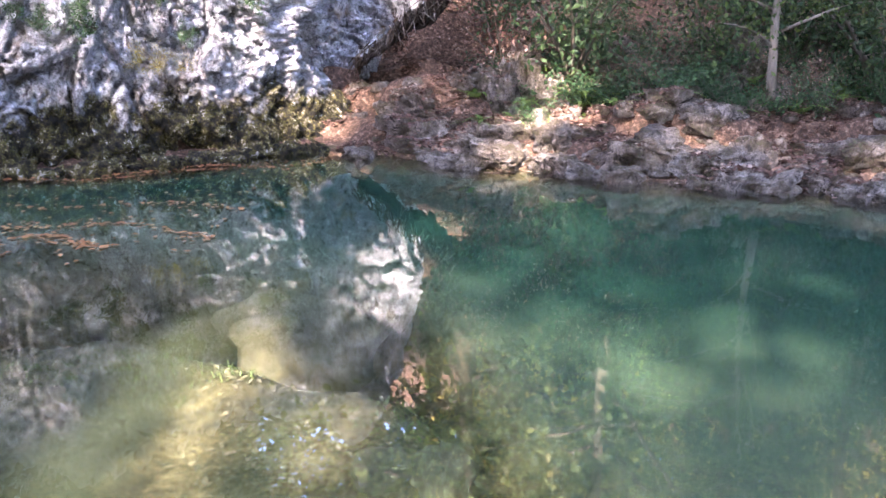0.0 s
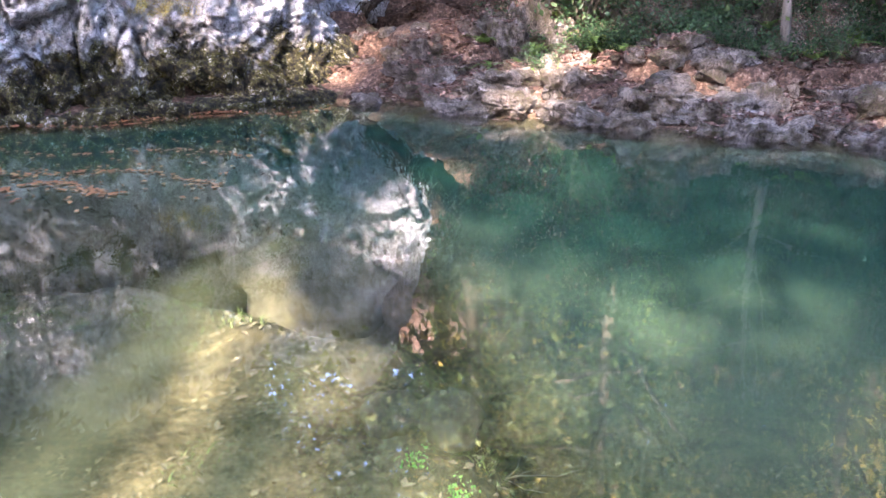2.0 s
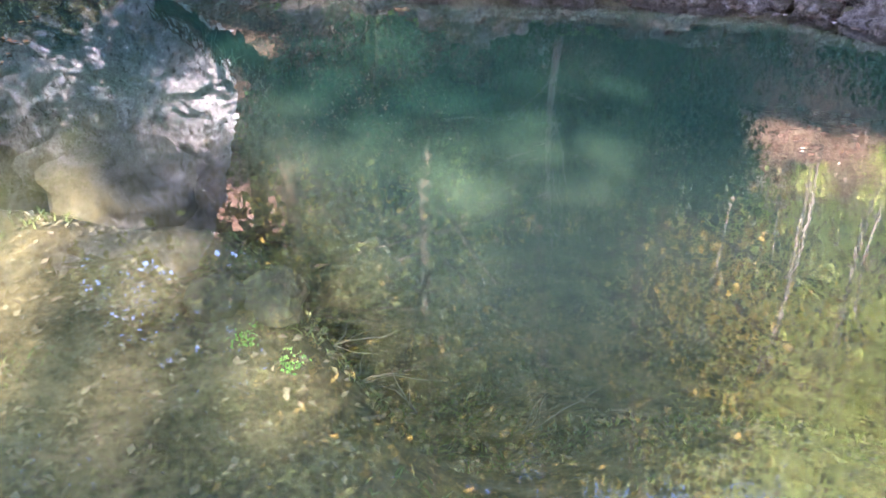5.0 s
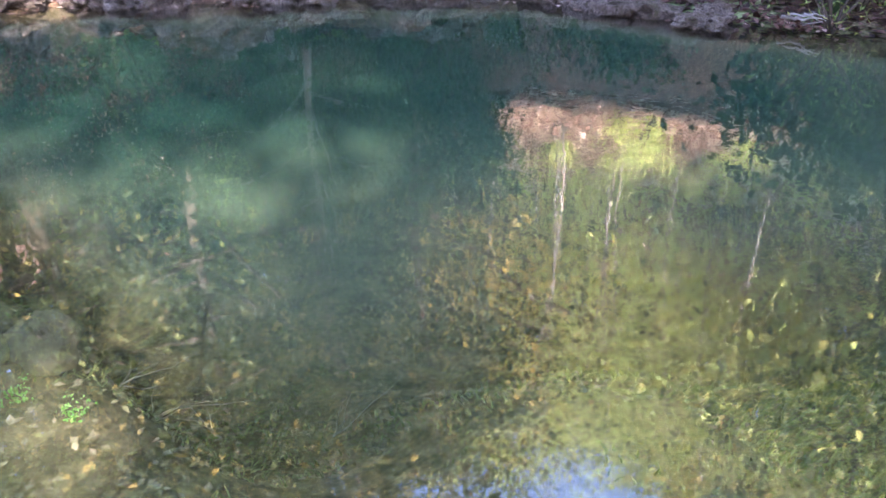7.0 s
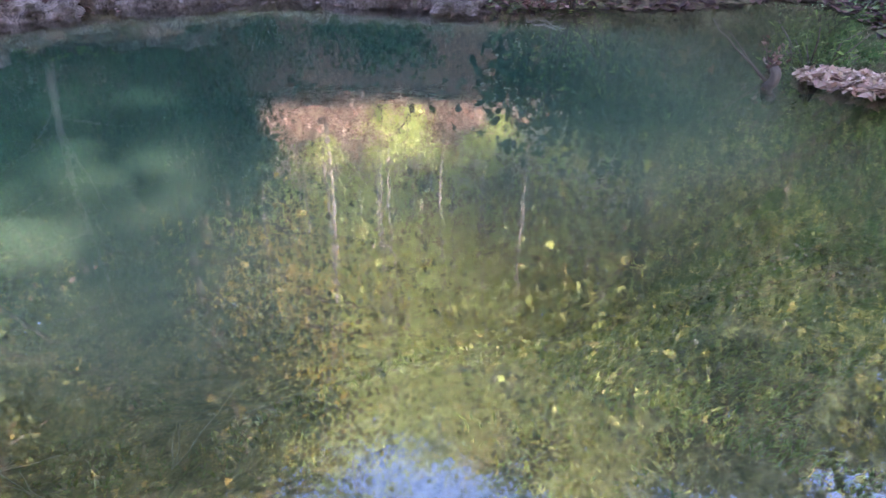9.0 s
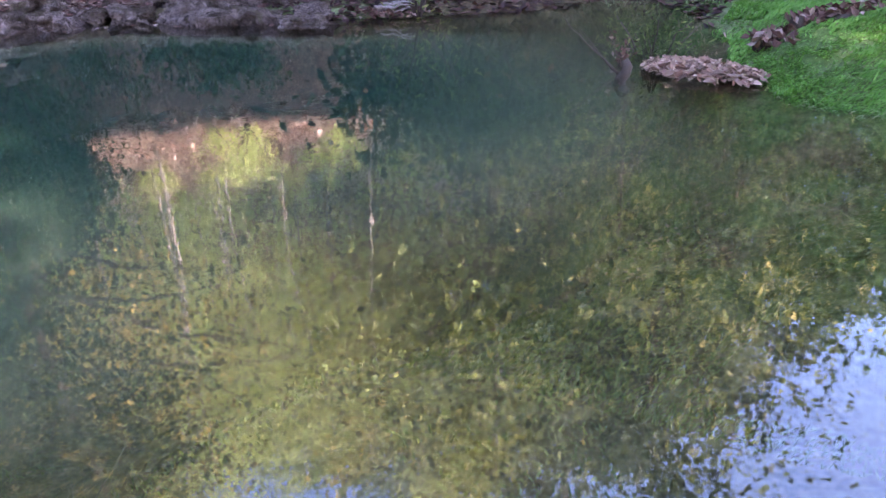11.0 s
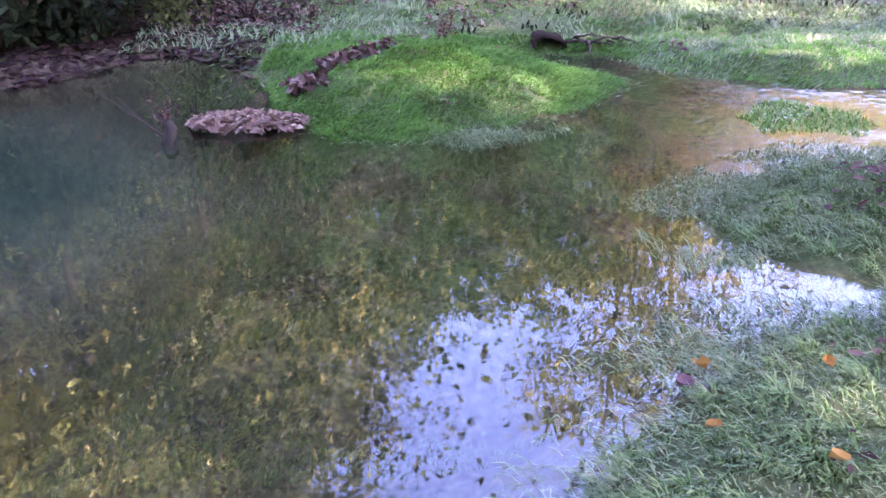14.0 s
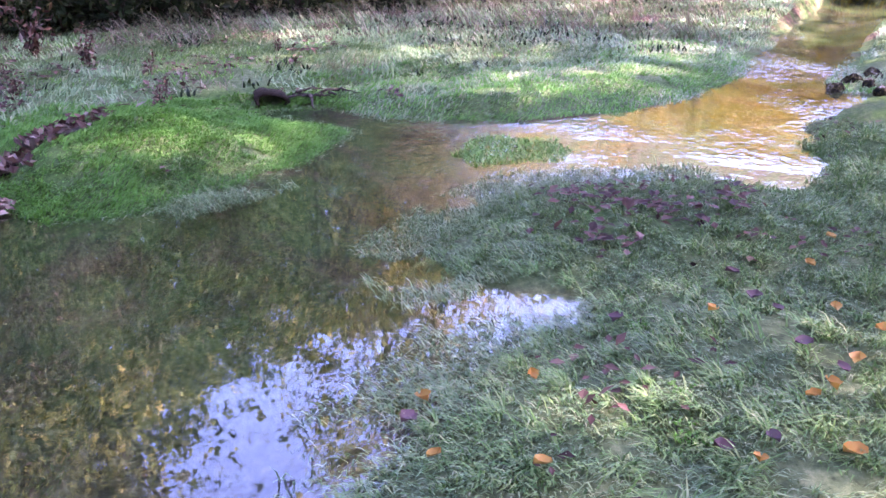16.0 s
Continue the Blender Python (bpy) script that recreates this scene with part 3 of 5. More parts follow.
# ---- broken limestone of the bank ----
def crag_mesh(seed, div, material):
    """A broken block: flat facets with slants of their own, cracks between them."""
    bm = bmesh.new()
    bmesh.ops.create_icosphere(bm, subdivisions=div, radius=1.0)
    v = np.array([x.co[:] for x in bm.verts])
    box = v / np.maximum(np.abs(v).max(1), 0.72 * np.linalg.norm(v, axis=1))[:, None] * 0.86
    big, gap = facets(v * (1, 1, 0.8), 1.15, seed, 0.8)
    small, gap2 = facets(v, 3.1, seed + 20, 1.0)
    tiny, gap3 = facets(v, 7.5, seed + 40, 1.0)
    d = 0.24 * big + 0.12 * small + 0.05 * tiny - 0.10 * smooth(0.2, 0, gap) - 0.04 * smooth(0.2, 0, gap2) + 0.12 * fbm(v, 1.0, 3, seed + 60)
    w = box * (1 + d)[:, None]
    for q, c in zip(bm.verts, w):
        q.co = c
    me = bpy.data.meshes.new("rock")
    bm.to_mesh(me)
    bm.free()
    me.materials.append(material)
    return me


CRAGS = [crag_mesh(900 + 7 * k, 4, M_STONE) for k in range(6)]
CHIPS = [crag_mesh(960 + 7 * k, 3, M_STONE) for k in range(6)]
FOOT = [crag_mesh(1010 + 7 * k, 3, M_ROCK) for k in range(4)]
shore_line, shore_out, shore_u = along(SLOPE_SHORE + [(5.9, 4.6)], 0.02)


def crag(x, y, sx, sy, sz, data, turn, z, label, group, tilt=0.0):
    ob = new("rock", data)
    ob.matrix_world = Matrix.Translation((x, y, z)) @ pose(0, 0, 0, tilt, tilt * 0.6, turn) @ Matrix.Diagonal((sx, sy, sz, 1))
    return tagged(ob, label, "rock", group)


g = np.random.default_rng(55)
for row, (back, spread, lo, hi, gap, flat) in enumerate(((0.02, 0.10, 0.13, 0.24, 0.26, 0.62), (0.38, 0.14, 0.13, 0.27, 0.34, 0.75), (0.85, 0.2, 0.12, 0.26, 0.5, 0.8), (1.5, 0.35, 0.10, 0.24, 0.62, 0.95), (2.3, 0.4, 0.10, 0.22, 0.8, 1.1))):
    u = float(g.uniform(0, gap))
    while u < shore_u[-1] - 0.3:
        i = int(u / 0.02)
        out = back + float(g.normal(0, spread))
        x, y = shore_line[i] - shore_out[i] * out
        s = float(g.uniform(lo, hi))
        z = float(land(np.array([x]), np.array([y]))[0])
        crag(float(x), float(y), s * float(g.uniform(1.0, 1.7)), s, s * flat * float(g.uniform(0.8, 1.2)), (CRAGS if s > 0.19 and row < 3 else CHIPS)[int(g.integers(6))], float(g.uniform(0, 360)), max(z, 0.0) - 0.02 + 0.15 * s,
             "craggy pale limestone block with moss and dead leaves" if row < 3 else "pale limestone rock sticking out of the leafy slope", "limestone blocks of the bank", float(g.normal(0, 9)))
        u += gap * float(g.uniform(0.55, 1.5)) + 0.4 * s

for k in range(26):
    x, y = float(g.uniform(0.4, 5.0)), float(g.uniform(8.9, 10.8))
    s = float(g.uniform(0.10, 0.24))
    crag(x, y, s * 1.1, s, s * float(g.uniform(1.2, 1.9)), CHIPS[k % 6], float(g.uniform(0, 360)), float(land(np.array([x]), np.array([y]))[0]) + 0.45 * s,
         "pale limestone rock sticking out of the leafy slope", "limestone blocks of the bank", float(g.normal(0, 12)))


# ---- leaves, trees and shrubs ----
def leaf_mesh(name, centres, size, seed, material, ratio=0.5, flat=0.0, droop=0.0):
    """Many small folded leaves, one island each."""
    g = np.random.default_rng(seed)
    n = len(centres)
    ax = g.normal(size=(n, 3))
    ax[:, 2] = ax[:, 2] * (1 - flat) - droop
    ax /= np.linalg.norm(ax, axis=1)[:, None]
    up = g.normal(size=(n, 3)) * (1 - flat) + np.array([0, 0, 1.0]) * (0.4 + flat * 2)
    sd_ = np.cross(ax, up)
    sd_ /= np.linalg.norm(sd_, axis=1)[:, None] + 1e-9
    nm = np.cross(sd_, ax)
    L = size * g.uniform(0.6, 1.3, n)[:, None]
    W = L * ratio * 0.5
    c = np.asarray(centres, float)
    v = np.stack([c - ax * L * 0.5, c + sd_ * W + nm * L * 0.08, c + ax * L * 0.5, c - sd_ * W + nm * L * 0.08], 1).reshape(-1, 3)
    i = np.arange(n)[:, None] * 4
    f = np.concatenate([i + [0, 1, 2], i + [0, 2, 3]], 1).reshape(-1, 3)
    return mesh_of(name, v, f, material)


def tube(rings, sides=7):
    """A tapered tube through (point, radius) rings: vertices and faces."""
    V, F = [], []
    for k, (p, r) in enumerate(rings):
        p = Vector(p)
        a = Vector(rings[min(k + 1, len(rings) - 1)][0]) - Vector(rings[max(k - 1, 0)][0])
        a = a.normalized() if a.length > 0 else Vector((0, 0, 1))
        e1 = a.orthogonal().normalized()
        if abs(a.z) > 0.3:
            e1 = (Vector((1, 0, 0)) - a * a.x).normalized()
        e2 = a.cross(e1)
        for s in range(sides):
            w = 2 * math.pi * s / sides
            V.append(p + (e1 * math.cos(w) + e2 * math.sin(w)) * r)
    for k in range(len(rings) - 1):
        for s in range(sides):
            t = (s + 1) % sides
            F.append((k * sides + s, k * sides + t, (k + 1) * sides + t, (k + 1) * sides + s))
    F.append(tuple(range(sides))[::-1])
    F.append(tuple(range((len(rings) - 1) * sides, len(rings) * sides)))
    return V, F


def joined(pieces):
    V, F = [], []
    for v, f in pieces:
        o = len(V)
        V += [tuple(p) for p in v]
        F += [tuple(i + o for i in q) for q in f]
    return V, F


def tree_limbs(g, height, radius, bare, limbs):
    """Trunk and limbs, and the tips where leaves gather."""
    bend = g.normal(size=2) * 0.04 * height
    trunk = []
    for k in range(9):
        t = k / 8
        trunk.append(((bend[0] * t * t + 0.02 * height * math.sin(5 * t), bend[1] * t * t, t * height), radius * (1.25 if k == 0 else 1) * (1 - 0.88 * t) + 0.006))
    pieces, tips = [tube(trunk, 8)], []
    for k in range(limbs):
        t = bare + (0.97 - bare) * (k + g.random() * 0.6) / limbs
        a = k * 2.4 + g.random()
        ln = height * (0.30 * (1.15 - t) + 0.08) * g.uniform(0.7, 1.25)
        o = np.array([bend[0] * t * t, bend[1] * t * t, t * height])
        rings = []
        for j in range(5):
            s = j / 4
            q = o + np.array([math.cos(a) * ln * s, math.sin(a) * ln * s, ln * (0.55 * s - 0.25 * s * s)])
            q[:2] += g.normal(size=2) * 0.03 * ln
            rings.append((tuple(q), radius * 0.38 * (1 - t * 0.6) * (1 - 0.85 * s) + 0.004))
            if j >= 2:
                tips.append((q, ln * 0.34))
        pieces.append(tube(rings, 5))
    tips.append((np.array([bend[0], bend[1], height]), height * 0.06))
    return pieces, tips


def make_tree(name, seed, height, radius, bark, leaves, count, size, label, bare=0.3, limbs=16, category="tree", kind_name="trunk", clump=0.75):
    g = np.random.default_rng(seed)
    pieces, tips = tree_limbs(g, height, radius, bare, limbs)
    ob = tagged(new(name), label, category)
    V, F = joined(pieces)
    part(kind_name, mesh_of(kind_name, V, F, bark, True), None, ob)
    k = g.integers(len(tips), size=count)
    c = np.array([tips[i][0] for i in k]) + g.normal(size=(count, 3)) * np.array([tips[i][1] for i in k])[:, None] * (clump, clump, clump * 0.67)
    part("crown", leaf_mesh("crown", c, size, seed + 1, leaves, 0.6), None, ob)
    return ob


PROTO = {
    "fine": make_tree("tree", 6, 8.8, 0.11, M_BARK, M_LEAF_SHADED, 7000, 0.135, "tall tree with small green leaves beyond the meadow", 0.15, 26, clump=0.5),
    "gold": make_tree("tree", 7, 8.2, 0.10, M_BARK, M_LEAF_OLIVE, 6000, 0.12, "tree with fine yellow-green leaves beyond the meadow", 0.2, 22),
    "green": make_tree("tree", 1, 8.5, 0.09, M_BARK, M_LEAF_GREEN, 3500, 0.16, "slender woodland tree with green leaves on the slope", 0.15, 20),
    "lime": make_tree("tree", 2, 7.5, 0.06, M_BARK, M_LEAF_LIME, 3500, 0.15, "slender tree with lime green autumn leaves", 0.12, 20),
    "yellow": make_tree("tree", 3, 8.0, 0.07, M_BARK, M_LEAF_YELLOW, 3500, 0.15, "woodland tree with yellow autumn leaves", 0.15, 20),
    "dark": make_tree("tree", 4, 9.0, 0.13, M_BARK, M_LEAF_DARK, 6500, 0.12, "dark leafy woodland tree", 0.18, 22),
    "thin": make_tree("tree", 5, 9.5, 0.021, M_THIN, M_LEAF_LIME, 1700, 0.085, "thin pale-barked tree with sparse leaves", 0.38, 11),
}
PATTERNS = list(PROTO.values())
for o in PATTERNS:
    o.location = (0, 0, -60)


def ground_at(x, y):
    return float(land(np.array([x]), np.array([y]))[0])


def plant_tree(kind, x, y, scale=1.0, turn=0.0, label="", group=""):
    ob = copy_thing(PROTO[kind], pose(x, y, ground_at(x, y) - 0.05, 0, 0, turn))
    ob.scale = (scale, scale, scale)
    return tagged(ob, label, "", group)

# ---- woods on the hill and round the meadow ----
g = np.random.default_rng(21)


def wood(count, az0, az1, r0, r1, kinds, s0, s1, gap, skip=None):
    """Trees standing at random in a stretch of the hill."""
    spots = []
    for k in range(count * 12):
        az, r = g.uniform(az0, az1), math.sqrt(g.uniform(r0 * r0, r1 * r1))
        x, y = r * math.sin(radians(az)), r * math.cos(radians(az))
        if any(math.hypot(x - a, y - b) < gap for a, b in spots) or (skip and skip(az, r)):
            continue
        spots.append((x, y))
        plant_tree(str(g.choice(kinds)), x, y, float(g.uniform(s0, s1)), float(g.uniform(0, 360)), group="trees on the wooded hill")
        if len(spots) >= count:
            break


wood(13, 8, 31, 13.2, 16.5, ["fine", "dark", "green"], 0.8, 1.15, 1.7, lambda az, r: az < 11.5 or 22.5 < az < 25)
wood(12, 63, 80, 13.5, 17, ["dark", "dark", "green"], 0.5, 0.7, 1.7)
wood(15, 4, 32, 17, 22, ["green", "dark", "green", "yellow"], 1.2, 1.6, 1.8, lambda az, r: 17.5 < az < 22 or 7 < az < 12.5)
wood(13, 61, 77, 17, 23, ["green", "gold", "green", "dark", "lime"], 1.15, 1.6, 1.9, lambda az, r: 64.5 < az < 69)
wood(30, 34, 56, 17.5, 30, ["thin"], 0.8, 1.35, 1.2)
wood(20, 33, 52, 30, 37, ["lime", "green", "lime", "green", "yellow"], 1.2, 1.8, 2.2)
wood(16, 35, 55, 24.5, 29.5, ["lime", "lime", "green", "yellow"], 0.5, 0.85, 1.5)
wood(11, 2, 34, 23, 31, ["green", "lime", "dark", "yellow"], 1.3, 1.8, 2.3, lambda az, r: 17 < az < 22.5)
wood(9, 58, 76, 24, 32, ["green", "yellow", "lime"], 1.4, 1.8, 2.3)
wood(9, 50, 60, 26, 33, ["green", "dark", "green", "yellow"], 1.5, 1.9, 2.2)
wood(9, -9, 6, 16, 22, ["green", "dark", "dark"], 1.5, 1.9, 1.8)
wood(14, -62, -8, 12.0, 16.5, ["dark", "dark", "green"], 1.1, 1.5, 1.4)
plant_tree("gold", 20.5 * math.sin(radians(70)), 20.5 * math.cos(radians(70)), 1.0, 33, group="trees on the wooded hill")
plant_tree("thin", 18.6, 8.0, 1.25, 40, "bare pale-barked tree among yellow foliage")

for az, r, kind, sc in ((75, 19, "gold", 1.4), (78, 20, "gold", 1.45), (77.5, 25, "gold", 1.5), (81, 19.5, "fine", 1.25), (84.5, 22, "fine", 1.2), (88, 20, "fine", 1.05), (91, 22, "fine", 1.1), (94, 20.5, "fine", 1.0), (97, 22, "fine", 1.15), (100, 19, "gold", 0.95), (103, 21, "fine", 0.95),
                        (105, 18, "yellow", 0.85), (102.5, 17.5, "gold", 1.35), (106, 18.5, "gold", 1.2), (110, 22, "yellow", 0.7), (80, 14.5, "dark", 0.6), (86, 15, "dark", 0.55), (92, 15.5, "green", 0.55), (98, 16, "dark", 0.6), (95, 26, "fine", 1.1), (116, 22, "green", 0.55), (86, 26, "fine", 1.2),
                        (127, 26, "yellow", 0.7), (103, 17, "yellow", 0.6), (108, 18, "lime", 0.6), (113, 19, "yellow", 0.65), (119, 20, "yellow", 0.7), (124, 21, "lime", 0.7), (129, 22, "yellow", 0.6), (134, 22, "yellow", 0.6), (99, 16.5, "green", 0.5), (140, 26, "green", 0.7), (106, 26, "dark", 0.9), (145, 28, "yellow", 0.7), (132, 25, "yellow", 0.7), (138, 28, "lime", 0.7), (95, 26, "green", 0.8), (112, 28, "lime", 0.7), (86, 26, "yellow", 0.8)):
    plant_tree(kind, r * math.sin(radians(az)), r * math.cos(radians(az)), sc * (0.6 if az >= 108 else 1.0), az * 7.0, group="trees round the meadow")
for az, r, kind, sc in ((-75, 16, "dark", 1.1), (-100, 18, "green", 1.2), (150, 24, "lime", 1.1), (-50, 14, "dark", 1.0)):
    plant_tree(kind, r * math.sin(radians(az)), r * math.cos(radians(az)), sc, az * 5.0, group="trees round the pool")

# ---- tall trees behind the viewer that keep the pool in broken shade ----
# x, y, z of a sunlit spot, its half widths, and the share of the sun that the foliage lets through there
GAPS = [(1.1, 5.1, -0.1, 1.6, 1.7, 0.07), (0.9, 3.9, -0.1, 0.8, 0.9, 0.08), (0.98, 4.85, -0.1, 1.0, 0.35, 0.1), (0.72, 3.05, -0.25, 0.38, 0.3, 0.22), (0.8, 5.9, -0.1, 0.9, 0.3, 0.06),
        (-1.1, 2.75, -0.45, 0.24, 0.85, 0.6), (-0.97, 4.1, -0.45, 0.24, 0.85, 0.75), (-0.95, 5.0, -0.3, 0.26, 0.3, 0.14), (-0.4, 2.5, -0.45, 0.22, 0.6, 0.9), (-0.26, 3.5, -0.45, 0.24, 0.5, 0.9), (0.17, 2.75, -0.45, 0.16, 0.4, 0.9),
        (1.2, 8.75, 0.5, 0.6, 0.35, 0.85), (0.85, 8.1, 0.2, 0.4, 0.35, 0.75), (0.35, 8.55, 0.25, 0.25, 0.12, 0.25), (2.0, 7.65, 0.2, 0.4, 0.12, 0.2), (3.2, 7.6, 0.3, 0.5, 0.2, 0.1),
        (-1.5, 9.0, 1.3, 0.5, 1.0, 0.3), (-0.6, 11.75, 2.6, 1.0, 1.0, 0.6), (2.9, 7.9, 0.4, 0.6, 0.25, 0.28), (4.2, 7.3, 0.3, 0.6, 0.3, 0.22), (2.2, 8.3, 0.5, 0.3, 0.2, 0.35), (1.0, 10.2, 1.2, 0.4, 0.5, 0.2), (1.5, 9.5, 1.1, 0.4, 0.4, 0.35), (-0.3, 9.8, 0.6, 0.7, 0.7, 0.05), (-3.2, 8.0, 1.6, 1.9, 1.2, 0.19),
        (7.5, -3.4, 0.1, 0.55, 1.0, 0.3), (7.9, -4.7, 0.1, 0.35, 0.6, 0.35), (8.8, -5.6, 0.1, 0.8, 0.5, 0.3), (6.4, 0.0, 0.1, 1.0, 1.1, 0.09), (10.0, -2.0, 0.2, 2.2, 2.5, 0.06)]
SHADE_TREES = [(-6.5, -5.5, 14, 4.6, 4.5, 8000), (-1.5, -6.5, 15, 4.8, 5.0, 9000), (3.6, -7.5, 14.5, 4.6, 2.6, 10000), (-4.0, -11.0, 24, 5.2, 8.0, 11000), (1.5, -11.5, 24, 5.2, 7.0, 11000), (6.2, -11, 20, 5.0, 3.0, 11000), (-8.5, -9.0, 22, 5.0, 8.0, 9000),
               (-5.4, -3.0, 19, 4.6, 9.5, 8000), (2.9, -4.4, 19, 4.4, 9.5, 8000), (4.5, -15.5, 22, 5.0, 4.5, 9000), (9.5, -16.5, 19, 5.0, 5.5, 8000), (-0.6, -15.5, 21, 5.2, 6.5, 2500)]
LEAF = 0.28
crowns = []
for k, (x, y, h, s, low, n) in enumerate(SHADE_TREES):
    g = np.random.default_rng(300 + k)
    c = g.normal(size=(n, 3))
    c /= np.linalg.norm(c, axis=1)[:, None]
    c *= g.random(n)[:, None] ** 0.42
    crowns.append(c * (s, s, (h - low) / 2) + (x, y, (h + low) / 2))
owner = np.repeat(np.arange(len(crowns)), [len(c) for c in crowns])
crowns = np.concatenate(crowns)
chance = np.ones(len(crowns))
for x, y, z, a, b, share in GAPS:
    t = (crowns[:, 2] - z) / SUN_TO.z
    inside = ((crowns[:, 0] - SUN_TO.x * t - x) / a) ** 2 + ((crowns[:, 1] - SUN_TO.y * t - y) / b) ** 2 < 1
    cover = inside.sum() * LEAF * LEAF * 0.75 * 0.5 * 0.5 / (math.pi * a * b * SUN_TO.z)
    chance[inside] = np.minimum(chance[inside], min(1.0, -math.log(share) / max(cover, 0.01)))
stays = np.random.default_rng(299).random(len(crowns)) < chance
for k, (x, y, h, s, low, n) in enumerate(SHADE_TREES):
    g = np.random.default_rng(340 + k)
    ob = tagged(new("tree"), "tall broad-crowned green tree on the lawn bank", "tree", "tall trees behind the lawn")
    z = ground_at(x, y) - 0.1
    ob.location = (x, y, z)
    pieces, tips = tree_limbs(g, h * 0.9, 0.2, low / h, 9)
    V, F = joined(pieces)
    part("trunk", mesh_of("trunk", V, F, M_BARK, True), None, ob)
    part("crown", leaf_mesh("crown", crowns[stays & (owner == k)] - (x, y, z), LEAF, 360 + k, M_LEAF_GREEN, 0.75, 0.3), None, ob)

# ---- undergrowth ----
M_LEAF_GOLDEN = leaf_material("leaves_golden", [(0, (0.22, 0.165, 0.012)), (0.5, (0.32, 0.25, 0.018)), (1, (0.28, 0.18, 0.012))])
M_IVY = leaf_material("ivy_leaves", [(0, (0.01, 0.024, 0.011)), (0.5, (0.024, 0.05, 0.02)), (1, (0.075, 0.11, 0.05))], 0.15, 0.4)
def make_shrub(name, seed, height, spread, leaves, count, size, label, stems=6, category="shrub", bark=M_BARK, ratio=0.5, droop=0.0):
    g = np.random.default_rng(seed)
    ob = tagged(new(name), label, category)
    pieces, tips = [], []
    for k in range(stems):
        a, ln = k * 2.4 + g.random(), g.uniform(0.6, 1.1)
        rings = []
        for j in range(5):
            s = j / 4
            q = np.array([math.cos(a) * spread * s ** 1.3 * ln, math.sin(a) * spread * s ** 1.3 * ln, height * ln * (s - 0.25 * s * s) * 1.3]) + g.normal(size=3) * 0.03 * s
            rings.append((tuple(q), 0.012 * height * (1.2 - s) + 0.003))
            if j >= 1:
                tips.append(q)
        pieces.append(tube(rings, 5))
    for V, F in pieces:
        part("stem", mesh_of("stem", [tuple(p) for p in V], F, bark, True), None, ob)
    t = np.array(tips)
    c = t[g.integers(len(t), size=count)] + g.normal(size=(count, 3)) * (0.2 * spread, 0.2 * spread, 0.14 * height)
    c[:, 2] = np.maximum(c[:, 2], 0.03)
    part("foliage", leaf_mesh("foliage", c, size, seed + 1, leaves, ratio, 0.0, droop), None, ob)
    return ob


M_FERN = leaf_material("fern_leaves", [(0, (0.05, 0.085, 0.02)), (0.5, (0.1, 0.15, 0.035)), (1, (0.2, 0.23, 0.06))])


def make_fern(seed, radius, label):
    """A rosette of arched fronds, each with paired leaflets."""
    g = np.random.default_rng(seed)
    ob = tagged(new("fern"), label, "fern")
    for k in range(9):
        a, V, F = k * 0.7 + g.random() * 0.4, [], []
        ln = radius * g.uniform(0.8, 1.15)
        for j in range(13):
            t = j / 12
            V.append((math.cos(a) * ln * t, math.sin(a) * ln * t, ln * (0.95 * t - 0.75 * t * t)))
        for j in range(12):
            t = (j + 0.5) / 12
            c = (np.array(V[j]) + np.array(V[j + 1])) / 2
            e = np.array([-math.sin(a), math.cos(a), 0.05]) * ln * 0.24 * (1.05 - t)
            for sg in (-1, 1):
                V.append(tuple(c + e * sg + np.array([math.cos(a), math.sin(a), 0]) * ln * 0.03))
                F.append((j, len(V) - 1, j + 1))
        part("frond", mesh_of("frond", V, F, M_FERN), None, ob)
    return ob


SHRUB = {
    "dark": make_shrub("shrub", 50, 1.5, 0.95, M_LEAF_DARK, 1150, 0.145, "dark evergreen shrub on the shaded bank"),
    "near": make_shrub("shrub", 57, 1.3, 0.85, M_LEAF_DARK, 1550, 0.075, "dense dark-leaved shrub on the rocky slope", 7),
    "near_green": make_shrub("shrub", 58, 0.9, 0.6, M_IVY, 1500, 0.055, "small-leaved green shrub on the rocky slope", 6),
    "green": make_shrub("shrub", 51, 1.2, 0.8, M_LEAF_GREEN, 1100, 0.11, "green leafy shrub on the bank"),
    "lime": make_shrub("shrub", 59, 1.3, 0.8, M_LEAF_LIME, 1500, 0.065, "young lime green tree growth on the sunlit hill"),
    "golden": make_shrub("shrub", 48, 1.5, 0.95, M_LEAF_GOLDEN, 2000, 0.09, "shrub with bright yellow autumn leaves"),
    "ochre": make_shrub("plant", 49, 0.4, 0.4, M_LEAF_YELLOW, 500, 0.04, "ochre tuft on the rock", 6, "plant", M_BARK, 0.4),
    "red": make_shrub("shrub", 52, 1.1, 0.8, M_LITTER, 900, 0.06, "withered shrub with red-brown leaves"),
    "pale": make_shrub("shrub", 53, 0.9, 0.6, M_LEAF_GREEN, 190, 0.08, "thin shrub with long pale leaves by the water", 7, "shrub", M_BARK, 0.25),
    "ivy": make_shrub("ivy", 54, 0.45, 0.45, M_IVY, 520, 0.05, "clump of dark ivy", 6, "ivy", M_BARK, 0.8),
    "weed": make_shrub("plant", 55, 0.22, 0.14, M_CRESS, 120, 0.05, "small green water plant", 5, "plant", M_BARK, 0.6),
    "dry": make_shrub("shrub", 56, 0.5, 0.2, M_LITTER, 90, 0.09, "withered brown plant in the meadow", 4, "plant", M_BARK, 0.5, 0.4),
}
FERN = [make_fern(60, 0.42, "green fern with arched fronds on the slope"), make_fern(61, 0.3, "small green fern on the slope")]
